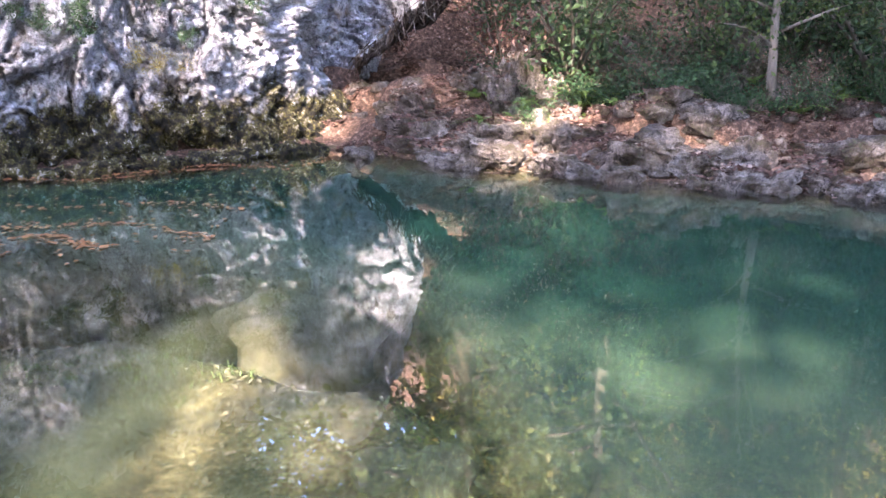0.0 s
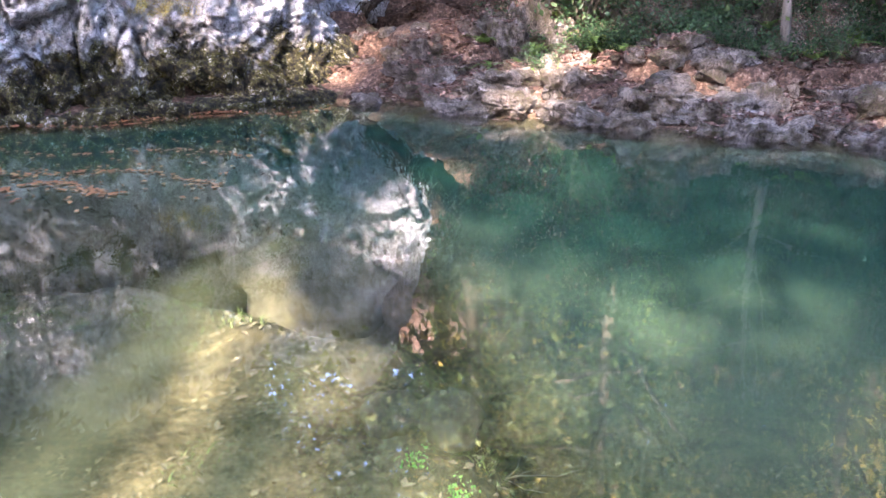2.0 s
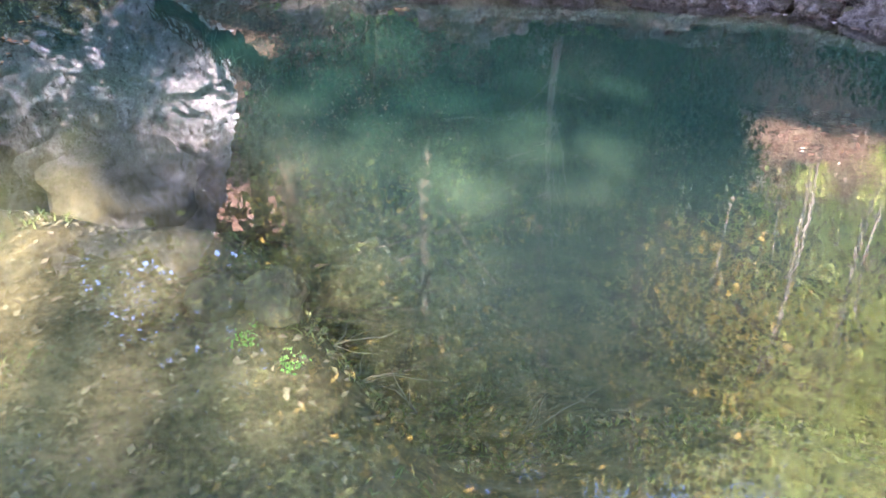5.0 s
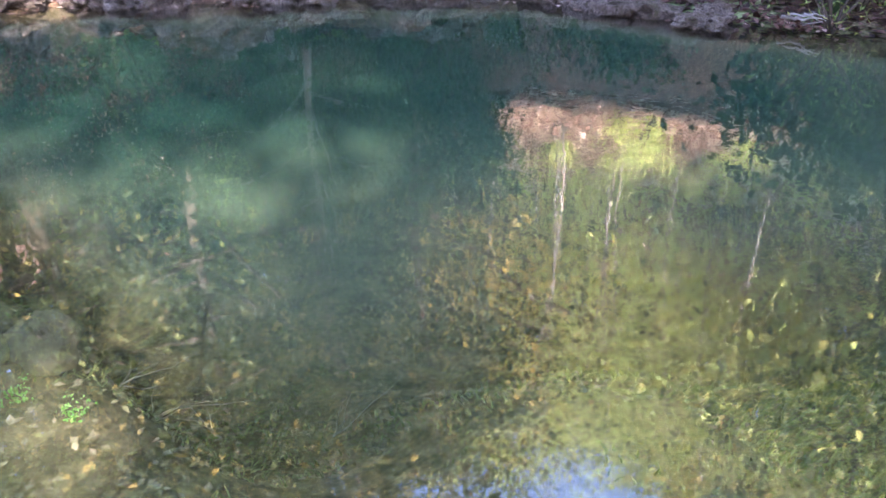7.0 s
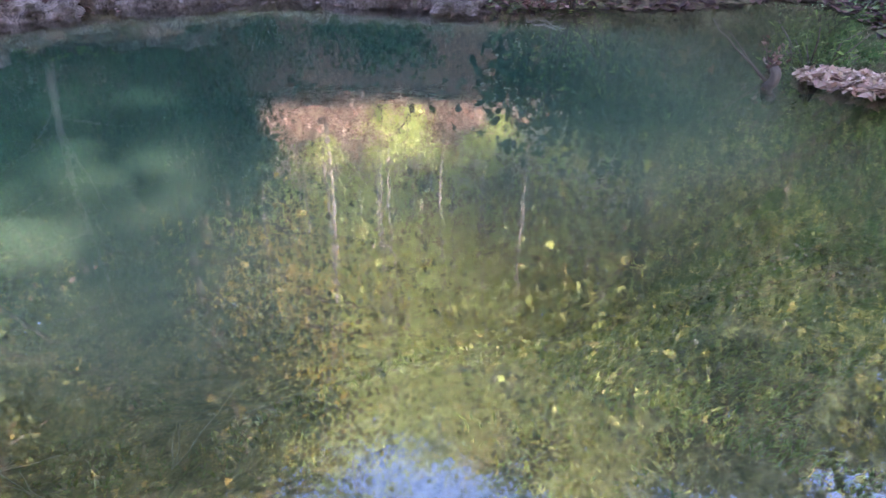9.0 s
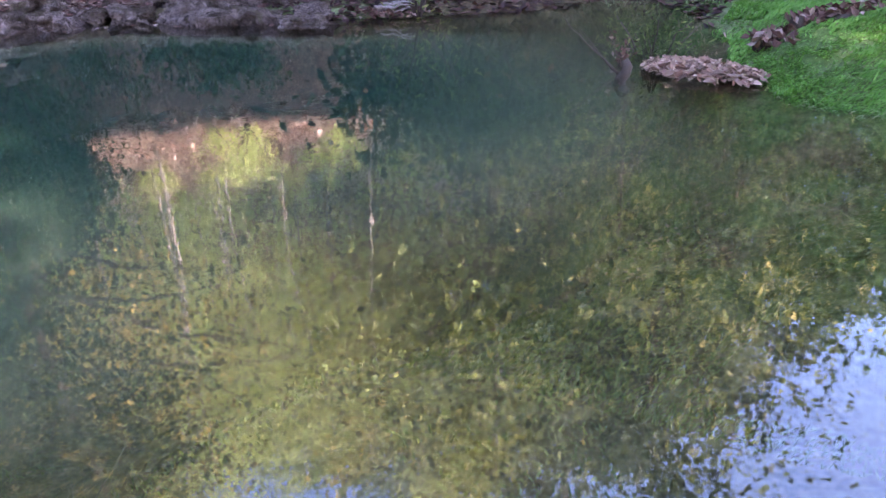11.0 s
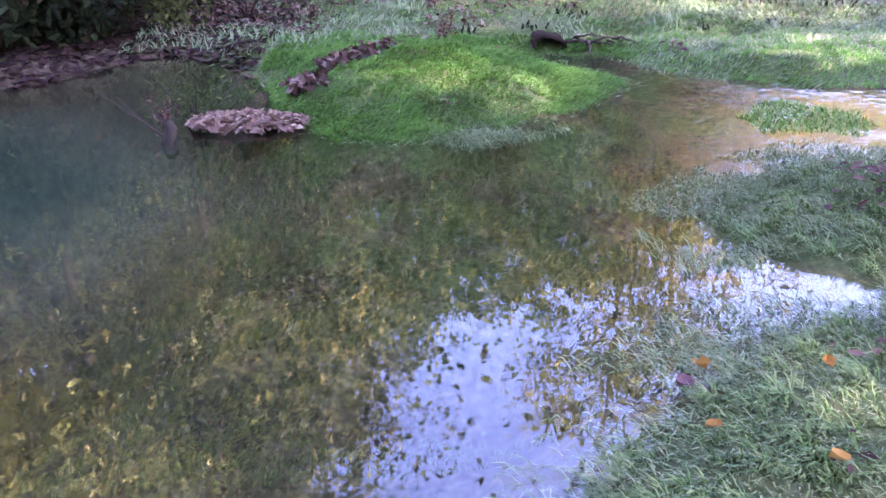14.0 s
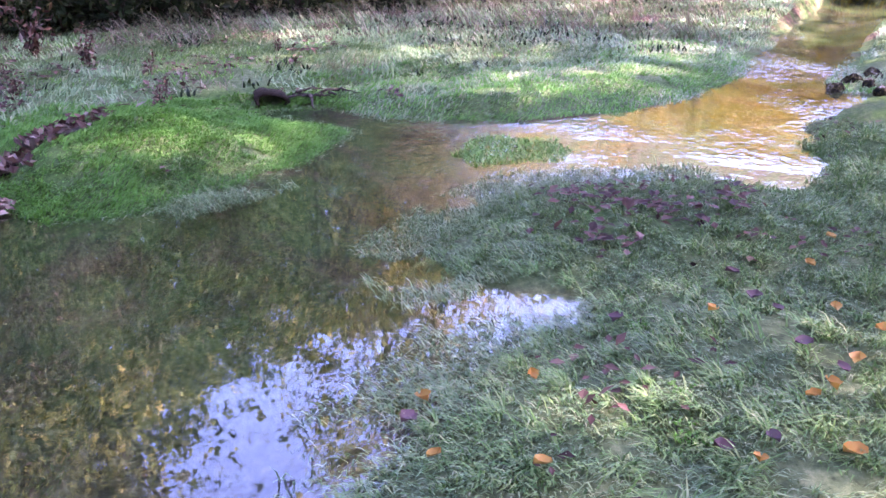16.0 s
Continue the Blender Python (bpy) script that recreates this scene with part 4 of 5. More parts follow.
PATTERNS += list(SHRUB.values()) + FERN


def plant(ob, x, y, scale=1.0, turn=0.0, z=None, tilt=0.0, label="", group=""):
    c = copy_thing(ob, pose(x, y, (ground_at(x, y) if z is None else z) - 0.02, tilt, 0, turn))
    c.scale = (scale, scale, scale)
    return tagged(c, label, "", group)


g = np.random.default_rng(77)
done = []
for k in range(3000):
    az, r = g.uniform(2, 84), math.sqrt(g.uniform(8.6 ** 2, 18 ** 2))
    x, y = r * math.sin(radians(az)), r * math.cos(radians(az))
    sd1 = float(shore_distance(np.array([x]), np.array([y]))[0])
    if sd1 < (2.1 if az < 26 else 1.1 if az < 34 else 0.35) or (x < 0.9 and y < 12.5) or any(math.hypot(x - a, y - b) < 0.72 for a, b in done):
        continue
    if (33 < az < 57 and r > 9.4) or (az > 66 and r < 12.5):
        continue
    done.append((x, y))
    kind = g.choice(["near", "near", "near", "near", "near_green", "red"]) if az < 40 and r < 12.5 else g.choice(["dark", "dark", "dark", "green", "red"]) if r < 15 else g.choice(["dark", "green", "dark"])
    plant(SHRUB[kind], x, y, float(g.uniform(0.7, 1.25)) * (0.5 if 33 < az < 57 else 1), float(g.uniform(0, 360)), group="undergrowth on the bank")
    if len(done) >= 165:
        break
for az, r, sc in ((84, 14.2, 1.3), (86.5, 13.6, 1.1), (89, 14.5, 1.4), (92, 13.8, 1.2), (95, 14.6, 1.3), (98, 14.0, 1.1), (101, 15, 1.4), (104, 14.4, 1.2), (107, 15.6, 1.3), (110, 15, 1.2), (114, 16, 1.3), (118, 16.6, 1.4), (122, 17.5, 1.4), (127, 19, 1.3), (124, 19, 1.4), (130, 20, 1.5), (133, 20.5, 1.5), (136, 21, 1.5), (120, 18, 1.5), (116, 17.5, 1.4), (140, 21, 1.5)):
    plant(SHRUB["golden" if az > 121 else "dark" if r < 15 else "green"], r * math.sin(radians(az)), r * math.cos(radians(az)), sc * (0.75 if 112 < az < 122 else 1.0), az * 9, group="hedge behind the meadow")
for az, r, sc in ((122, 22, 1.7), (124.5, 21, 1.5), (127, 22.5, 1.8), (129, 21.5, 1.6), (131, 23, 1.8), (133.5, 22, 1.7), (136, 23, 1.8), (139, 22.5, 1.7), (129.5, 18.9, 1.1), (131.5, 19.6, 1.2), (134.5, 19.3, 1.2), (133, 20.4, 1.3), (127.8, 20.2, 1.2)):
    plant(SHRUB["golden"], r * math.sin(radians(az)), r * math.cos(radians(az)), sc, az * 11, group="yellow thicket along the stream")
for x, y, sc, kind in ((6.1, 4.1, 0.9, "pale"), (6.7, 4.3, 0.8, "pale"), (6.07, 2.0, 0.6, "pale"), (6.25, 2.1, 0.75, "pale"), (6.9, 4.8, 1.0, "dark"), (8.2, 3.6, 0.8, "dark"), (8.6, 2.9, 0.7, "green"), (9.2, 2.3, 0.8, "red"), (8.8, 4.4, 1.0, "dark"), (9.9, 3.2, 0.9, "dark")):
    plant(SHRUB[kind], x, y, sc, x * 90, group="shrubs by the water")
for x, y, sc in ((7.69, 0.16, 0.5), (10.47, 0.99, 0.9), (11.47, 1.73, 1.3), (10.66, -1.21, 0.5), (5.48, 2.08, 0.45), (9.6, 0.3, 0.5), (9.1, 1.6, 0.6)):
    plant(SHRUB["dry"], x, y, sc, y * 80, z=max(0.0, ground_at(x, y)))
for x, y, k, sc in ((1.5, 9.4, 0, 1.3), (1.3, 9.7, 0, 1.2), (1.75, 9.75, 0, 1.2), (0.96, 9.3, 0, 1.0), (1.1, 9.9, 0, 1.1), (0.53, 9.8, 1, 1.1), (0.5, 9.2, 1, 0.9), (2.5, 8.9, 0, 0.9), (2.9, 9.9, 0, 1.0), (2.2, 10.1, 1, 1.2), (1.7, 9.6, 0, 0.8), (1.4, 10.6, 0, 1.0), (3.1, 8.6, 1, 0.9), (4.3, 8.9, 0, 1.0), (0.8, 10.4, 1, 1.0)):
    plant(FERN[k], x, y, sc, x * 70, group="ferns on the slope")
g = np.random.default_rng(76)
for k in range(30):
    x = float(g.uniform(-4.6, -1.5))
    y0 = float(np.interp(x, [-5, -3.91, -2.98, -2.04, -1.5], [7.05, 7.63, 7.93, 8.49, 9.0]))
    z = 1.1 + 1.0 * float(g.random()) ** 0.8
    plant(SHRUB["ivy"], x + 0.02, y0 + 0.08 * z - 0.12, float(g.uniform(0.22, 0.5)), k * 61, z=z, tilt=70, group="ivy on the cliff")
for k in range(26):
    x = float(g.uniform(-6.8, -2.3))
    y0 = float(np.interp(x, [-7.5, -5, -3.91, -2.98, -2.04, -1.3], [5.9, 7.05, 7.63, 7.93, 8.49, 9.3]))
    plant(SHRUB["dark"], x, y0 + 0.75, float(g.uniform(0.8, 1.1)), k * 61, z=float(g.uniform(3.1, 3.6)), tilt=20, group="bushes on the top of the cliff", label="dark bush on the top of the cliff")
for x, y, z, sc in ((-2.46, 7.95, 0.98, 0.42), (-2.6, 7.92, 1.02, 0.35), (-2.3, 8.05, 0.96, 0.3)):
    plant(SHRUB["ochre"], x, y, sc, x * 300, z=z, tilt=60, label="ochre tuft growing from a crack in the cliff")

g = np.random.default_rng(78)
for k in range(84):
    x, y = float(g.uniform(0.5, 5.4)), float(g.uniform(8.0, 11.2))
    if float(shore_distance(np.array([x]), np.array([y]))[0]) < 0.9:
        continue
    kind = k % 4
    if kind == 0:
        plant(FERN[k % 2], x, y, float(g.uniform(0.6, 1.0)), k * 50, group="ferns on the slope")
    else:
        plant(SHRUB["red" if k % 12 == 2 else "ivy" if kind != 2 else "near_green"], x, y, float(g.uniform(0.45, 0.9)) * (0.6 if kind == 2 else 1), k * 37, group="low plants on the slope")

# the tree on the rocky bank
tr = make_tree("tree", 92, 3.6, 0.042, M_GREYBARK, M_LEAF_SHADED, 6500, 0.055, "slim grey-barked tree with green leaves on the rocky bank", 0.16, 20)
tr.matrix_world = pose(3.45, 8.5, ground_at(3.45, 8.5) - 0.05, 0, 1.5, 200)


# ---- rocks ----
def rock_mesh(seed, div=3):
    bm = bmesh.new()
    bmesh.ops.create_icosphere(bm, subdivisions=div, radius=1.0)
    bm.verts.ensure_lookup_table()
    v = np.array([x.co[:] for x in bm.verts])
    d = 0.30 * fbm(v, 1.1, 3, seed) + 0.20 * np.round(vnoise(v, 1.9, seed + 4) * 2.5) / 2.5 + 0.08 * fbm(v, 4.0, 3, seed + 8, True)
    for q, e in zip(bm.verts, d):
        q.co *= 1 + float(e)
    me = bpy.data.meshes.new("rock")
    bm.to_mesh(me)
    bm.free()
    me.materials.append(M_STONE)
    return me


SILTY = [rock_mesh(s) for s in (500, 510, 520)]
for me in SILTY:
    me.materials[0] = M_SILT
    me.polygons.foreach_set("use_smooth", np.ones(len(me.polygons), bool))
WET = [rock_mesh(s) for s in (470, 480, 490)]
for me in WET:
    me.materials[0] = M_WET
ROCKS = [rock_mesh(s) for s in (400, 410, 420, 430, 440, 450, 460)]


def rock(x, y, sx, sy, sz, k=0, turn=0.0, z=None, label="pale weathered limestone boulder on the bank", group="boulders along the shore", sink=0.45):
    ob = new("boulder", ROCKS[k % len(ROCKS)])
    zz = (ground_at(x, y) if z is None else z) + sz * (1 - 2 * sink)
    ob.matrix_world = Matrix.Translation((x, y, zz)) @ pose(0, 0, 0, 0, 0, turn) @ Matrix.Diagonal((sx, sy, sz, 1))
    return tagged(ob, label, "boulder", group)


for k in range(130):
    x = float(g.uniform(-1.0, 5.4))
    y0 = float(np.interp(x, [-1.2, -0.71, -0.21, 0.64, 1.5, 2.52, 3.93, 4.89, 5.5], [9.2, 9.0, 8.64, 8.13, 7.98, 7.39, 6.99, 6.31, 5.0]))
    s = float(g.uniform(0.03, 0.11))
    rock(x, y0 + float(g.uniform(-0.05, 1.5)), s * 1.3, s, s * 0.8, k, k * 41, label="small pale stone in the leaf litter", group="loose stones on the bank")
# stones at the foot of the cliff
for k in range(44):
    s = float(g.uniform(0.05, 0.17))
    x = -5.0 + 3.8 * float(g.uniform(0, 1))
    y0 = float(np.interp(x, [-5, -3.91, -2.98, -2.04, -1.2], [7.05, 7.63, 7.93, 8.49, 9.2]))
    crag(x, y0 - float(g.uniform(-0.05, 0.18)), s * 1.3, s, s * 0.8, FOOT[k % 4], k * 53, -0.02, "dark mossy stone at the foot of the cliff", "stones under the cliff", 8.0)
# sunken rocks
for k, (x, y, sx, sy, sz, z) in enumerate(((-0.6, 4.75, 0.42, 0.3, 0.26, -0.5), (-0.95, 5.05, 0.3, 0.22, 0.2, -0.45), (-0.1, 3.3, 0.17, 0.12, 0.08, -0.42), (0.17, 3.27, 0.2, 0.13, 0.09, -0.42), (-1.7, 3.9, 0.2, 0.2, 0.12, -0.45))):
    rock(x, y, sx, sy, sz, k + 2, k * 31, z=z, label="rounded silty rock lying under water", group="rocks in the pool", sink=0.4).data = SILTY[k % 3]
for k, (x, y, s) in enumerate(((6.64, -6.15, 0.13), (6.81, -6.5, 0.12), (6.51, -6.44, 0.1), (6.2, -6.3, 0.12), (6.86, -6.79, 0.13), (6.4, -6.6, 0.1))):
    rock(x, y, s * 0.7, s * 0.6, s * 0.6, k, k * 71, label="dark wet stone at the edge of the stream", group="stones by the stream").data = WET[k % 3]


# young growth between the trunks higher up the hill
g = np.random.default_rng(79)
for k in range(48):
    az, r = float(g.uniform(33, 57)), float(g.uniform(24.5, 33))
    plant(SHRUB["lime" if k % 3 else "red"], r * math.sin(radians(az)), r * math.cos(radians(az)), float(g.uniform(1.6, 2.6)), k * 47, group="undergrowth on the hill")

for k in range(30):
    az, r = float(g.uniform(35, 56)), float(g.uniform(15.5, 26))
    plant(SHRUB["lime" if k % 4 else "red"], r * math.sin(radians(az)), r * math.cos(radians(az)), float(g.uniform(0.5, 1.1)), k * 71, group="young growth on the sunlit hill")

# ---- grass and leaves on the ground ----
M_SUNK = leaf_material("sunken_leaf", [(0, (0.05, 0.045, 0.026)), (0.5, (0.10, 0.088, 0.05)), (0.9, (0.14, 0.118, 0.07)), (1, (0.17, 0.15, 0.1))], 0.0, 0.9)
M_PALE_LITTER = leaf_material("pale_dead_leaves", [(0, (0.16, 0.11, 0.08)), (0.4, (0.34, 0.26, 0.21)), (0.8, (0.5, 0.42, 0.35)), (1, (0.3, 0.3, 0.12))], 0.1, 0.8)
# a darker version of the dead leaves, used only on the low bank
M_DARK_LITTER = leaf_material("dark_dead_leaves", [(0, (0.012, 0.008, 0.007)), (0.5, (0.05, 0.026, 0.02)), (0.9, (0.11, 0.06, 0.045)), (1, (0.2, 0.13, 0.1))], 0.1, 0.6)
M_FLOAT = leaf_material("floating_leaf", [(0, (0.07, 0.025, 0.012)), (0.5, (0.17, 0.07, 0.03)), (1, (0.26, 0.13, 0.06))], 0.1, 0.7)
M_WEED = leaf_material("water_weed", [(0, (0.035, 0.055, 0.014)), (0.5, (0.075, 0.105, 0.028)), (1, (0.14, 0.16, 0.06))], 0.2, 0.7)
def blades(name, x, y, length, width, lean, seed, material, label, category="grass", flow=None, lift=0.0, zs=None):
    """Bent blades of grass standing on the ground, each an island of its own."""
    g = np.random.default_rng(seed)
    n = len(x)
    z = (land(x, y) if zs is None else zs) - 0.008 + lift
    a = g.uniform(0, 2 * math.pi, n) if flow is None else flow + g.normal(0, 0.6, n)
    L = length * g.uniform(0.55, 1.25, n)
    k = np.clip(lean + g.normal(0, 0.22, n), 0.05, 1.45)
    dx, dy = np.cos(a), np.sin(a)
    w = width * g.uniform(0.7, 1.3, n) * 0.5
    base = np.stack([x, y, z], -1)
    d = np.stack([dx, dy, np.zeros(n)], -1)
    s = np.stack([-dy, dx, np.zeros(n)], -1) * w[:, None]
    mid = base + d * (L * 0.5 * np.sin(k * 0.7))[:, None] + np.array([0, 0, 1]) * (L * 0.5 * np.cos(k * 0.7))[:, None]
    tip = mid + d * (L * 0.5 * np.sin(k * 1.3))[:, None] + np.array([0, 0, 1]) * (L * 0.5 * np.cos(k * 1.3))[:, None]
    v = np.stack([base - s, base + s, mid + s * 0.85, mid - s * 0.85, tip], 1).reshape(-1, 3)
    i = np.arange(n) * 5
    f = [t for q in i.tolist() for t in ((q, q + 1, q + 2, q + 3), (q + 3, q + 2, q + 4))]
    me = mesh_of(name, v, f, material)
    return tagged(new(name, me), label, category, kind="stuff")


def scatter(n, x0, x1, y0, y1, keep, seed):
    g = np.random.default_rng(seed)
    x, y = g.uniform(x0, x1, n), g.uniform(y0, y1, n)
    m = keep(x, y, shore_distance(x, y), g)
    return x[m], y[m]


def patchy(x, y, scale, seed):
    return fbm(p3(x, y), scale, 3, seed)


def in_tongue(x, y, d):
    return (y > -1.6) & (y < 1.75) & (x > 5.0) & (x < 8.3)


def tufted(count, each, x0, x1, y0, y1, keep, spread, seed):
    """Blades gathered in tufts: their feet, and the way each one leans, outward from its tuft."""
    g = np.random.default_rng(seed)
    cx, cy = g.uniform(x0, x1, count), g.uniform(y0, y1, count)
    k = np.repeat(np.arange(count), g.integers(each // 3, each * 5 // 3, count))
    a, r = g.uniform(0, 2 * math.pi, len(k)), np.abs(g.normal(0, 1, len(k))) * spread * g.uniform(0.5, 1.5, count)[k]
    x, y = cx[k] + r * np.cos(a), cy[k] + r * np.sin(a)
    comb = 2.6 + 1.6 * patchy(cx, cy, 0.9, 8)
    way = np.arctan2(0.8 * np.sin(a) + np.sin(comb[k]), 0.8 * np.cos(a) + np.cos(comb[k]))
    long = g.uniform(0.55, 1.5, count)[k]
    m = keep(x, y, shore_distance(x, y), g)
    return x[m], y[m], way[m], long[m]


def on_lawn(x, y, d, g):
    far = np.hypot(x, y)
    return (d > -0.06 - 0.10 * patchy(x, y, 2.5, 5)) & (x + 0.3 * y < 6) & (far > 1.2) & (g.random(len(x)) < np.clip(5.5 / far ** 1.2, 0.2, 1))


x, y, way, long = tufted(2900, 28, 0.9, 5.9, -5.2, 0.3, on_lawn, 0.035, 500)
blades("grass", x, y, 0.088 * long, 0.0065, 1.08, 501, M_GRASS, "flattened green lawn grass along the water", flow=way)
x, y = scatter(120000, 0.9, 5.9, -5.2, 0.3, lambda x, y, d, g: on_lawn(x, y, d, g) & (patchy(x, y, 4.0, 6) > -0.55), 502)
blades("grass", x, y, 0.062, 0.006, 1.0, 503, M_TURF, "short pale turf between the tufts of the lawn", flow=2.6 + 1.2 * patchy(x, y, 0.8, 8))
x, y, way, long = tufted(8000, 26, 1.7, 5.4, -3.4, 0.1, lambda x, y, d, g: (d < 0.02) & (d > -0.5) & (g.random(len(x)) < np.exp(d * np.where(x < 2.45, 14.0, 4.0))) & (patchy(x, y, 1.9, 17) > -0.8), 0.06, 507)
blades("grass", x, y, 0.08 * long, 0.006, 1.1, 508, M_TURF, "pale flooded grass breaking through the shallow water", flow=way, zs=np.full(len(x), -0.012))
x, y = scatter(9000, 1.6, 5.2, -3.6, 0.2, lambda x, y, d, g: (d > -0.13) & (d < 0.06) & (patchy(x, y, 2.6, 15) > 0.25), 505)
blades("grass", x, y, 0.13, 0.006, 1.3, 506, M_GRASS, "long wet grass bent over the edge of the water", flow=2.4 + 0.8 * patchy(x, y, 1.0, 8))
x, y = scatter(60000, 5.0, 8.4, -1.7, 1.9, lambda x, y, d, g: (d > -0.10 - 0.07 * patchy(x, y, 3, 7)) & in_tongue(x, y, d) & (patchy(x, y, 2.2, 71) > -0.75), 510)
blades("water_cress", x, y, 0.075, 0.011, 1.12, 511, M_CRESS, "bright green mat of water plants on the spit", "plants", flow=-1.9 + 0.9 * patchy(x, y, 1.1, 72), lift=0.018 * patchy(x, y, 2.6, 73))
x, y = scatter(6000, 5.0, 8.2, -1.7, 1.2, lambda x, y, d, g: (d > -0.22) & (d < 0.02) & (y < 1.0), 512)
blades("water_cress", x, y, 0.06, 0.009, 1.3, 513, M_TURF, "pale wet fringe of the green mat", "plants", flow=-1.9, zs=np.full(len(x), -0.005))
x, y = scatter(30000, 6.3, 9.6, -6.5, -1.3, lambda x, y, d, g: (d > -0.10 - 0.05 * patchy(x, y, 2, 9)) & (d < 1.5 + 0.5 * patchy(x, y, 1.2, 74)) & (patchy(x, y, 1.8, 3) > -0.45), 520)
blades("grass", x, y, 0.07, 0.011, 1.1, 521, M_CRESS, "short bright meadow grass beyond the stream", flow=-1.5 + patchy(x, y, 0.9, 75))
x, y = scatter(26000, 6.3, 10.5, -7.5, -1.3, lambda x, y, d, g: (d > -0.16) & (patchy(x, y, 1.5, 76) > -0.2), 522)
blades("grass", x, y, 0.09, 0.011, 1.15, 523, M_TURF, "pale matted grass among the green of the meadow", flow=-1.5 + patchy(x, y, 0.9, 75))
x, y = scatter(46000, 7.6, 16, -12, 3.2, lambda x, y, d, g: (d > 0.05) & ((x > 8.3) | (y > 0.6) | (y < -6)) & (patchy(x, y, 0.9, 12) > -0.6), 530)
blades("grass", x, y, 0.12, 0.015, 1.0, 531, M_TURF, "rough grey-green meadow grass", flow=patchy(x, y, 0.6, 77) * 4)
x, y = scatter(9000, 7.4, 13, -8, 3.0, lambda x, y, d, g: (d > 0.1) & ((x > 8.3) | (y > 0.6)) & (patchy(x, y, 1.3, 78) > 0.45), 532)
blades("grass", x, y, 0.09, 0.014, 1.0, 533, M_CRESS, "patches of fresh green grass in the rough meadow")
x, y = scatter(9000, 5.2, 6.4, -3.1, -1.8, lambda x, y, d, g: ((x - 5.75) / 0.42) ** 2 + ((y + 2.38) / 0.5) ** 2 < 0.8 + 0.5 * patchy(x, y, 3, 2), 540)
blades("grass", x, y, 0.06, 0.010, 0.9, 541, M_CRESS, "tuft of flooded grass in the stream", zs=np.full(len(x), -0.015))
x, y = scatter(30000, 2.4, 6.0, -1.3, 2.2, lambda x, y, d, g: (d < -0.12) & (patchy(x, y, 1.3, 31) > -0.15), 550)
blades("water_weed", x, y, 0.06, 0.008, 1.15, 551, M_WEED, "dark green weed growing on the stream bed", "plants", flow=-1.0 + patchy(x, y, 0.9, 3))
x, y = scatter(16000, -3.5, 3.0, 0.8, 4.8, lambda x, y, d, g: (d < -0.3) & (patchy(x, y, 1.6, 37) > 0.25), 560)
blades("water_weed", x, y, 0.06, 0.008, 1.2, 561, M_WEED, "low dark weed on the silty bed", "plants")
g = np.random.default_rng(570)
n = 2000
r_, a_ = g.uniform(11.5, 15.5, n), np.radians(g.uniform(86, 126, n))
blades("dry_reeds", r_ * np.sin(a_), r_ * np.cos(a_), 0.5, 0.012, 1.15, 571, leaf_material("dry_grass", [(0, (0.14, 0.12, 0.075)), (0.6, (0.26, 0.235, 0.16)), (1, (0.4, 0.36, 0.27))], 0.15, 0.8), "bleached dry grass stalks behind the meadow", flow=g.uniform(1.2, 2.2, n))


x, y = scatter(9000, 7.8, 14.5, -9, 3.0, lambda x, y, d, g: (d > 0.1) & ((x > 8.6) | (y > 0.4)) & (patchy(x, y, 1.1, 44) > 0.1), 575)
blades("dry_grass", x, y, 0.16, 0.012, 1.05, 576, bpy.data.materials["dry_grass"], "withered pale stalks in the rough meadow")
x, y = scatter(7000, 8.2, 14.5, -9, 3.0, lambda x, y, d, g: (d > 0.2) & (patchy(x, y, 1.6, 46) > 0.5), 577)
blades("weeds", x, y, 0.13, 0.03, 0.9, 578, M_LEAF_DARK, "dark clods and low weeds in the rough meadow", "weeds")


def surface_tree():
    """The ground with its ledges and boulders, to lay leaves on."""
    V, F = [], []
    for ob in scene.objects:
        if ob.type == "MESH" and ob.name.split(".")[0] in ("ground", "rock", "boulder"):
            m, o = ob.matrix_world, len(V)
            V += [m @ v.co for v in ob.data.vertices]
            F += [tuple(i + o for i in p.vertices) for p in ob.data.polygons]
    return BVHTree.FromPolygons(V, F)


bpy.context.view_layer.update()
TOPS = surface_tree()


def tops(x, y):
    """Height of whatever lies uppermost at these places."""
    out = []
    for a, b in zip(x.tolist(), y.tolist()):
        hit = TOPS.ray_cast(Vector((a, b, 6.0)), Vector((0, 0, -1)))
        out.append(hit[0].z if hit[0] is not None else 0.0)
    return np.array(out)


def litter(name, x, y, size, seed, label, lift=0.012, material=M_LITTER, zs=None, flat=0.75):
    z = (land(x, y) if zs is None else zs) + lift
    me = leaf_mesh(name, p3(x, y) * (1, 1, 0) + np.stack([x * 0, y * 0, z], -1), size, seed, material, 0.62, flat)
    return tagged(new(name, me), label, "leaves", kind="stuff")


x, y = scatter(85000, -1.4, 6.0, 6.0, 12.6, lambda x, y, d, g: (d > -0.05) & (d < 3.6) & (patchy(x, y, 1.7, 14) > -0.2), 600)
litter("leaf_litter", x, y, 0.058, 601, "brown and russet fallen leaves on the slope", zs=tops(x, y))
x, y = scatter(14000, 5.2, 10.5, 1.8, 7.0, lambda x, y, d, g: (d > -0.1), 610)
litter("leaf_litter", x, y, 0.085, 611, "dark reddish fallen leaves on the low bank", material=M_DARK_LITTER)
g = np.random.default_rng(620)
n = 42000
r_, a_ = np.sqrt(g.uniform(12.5 ** 2, 33 ** 2, n)), np.radians(g.uniform(28, 64, n))
litter("leaf_litter", r_ * np.sin(a_), r_ * np.cos(a_), 0.17, 621, "pale fallen leaves under the trees of the hill", material=M_PALE_LITTER)
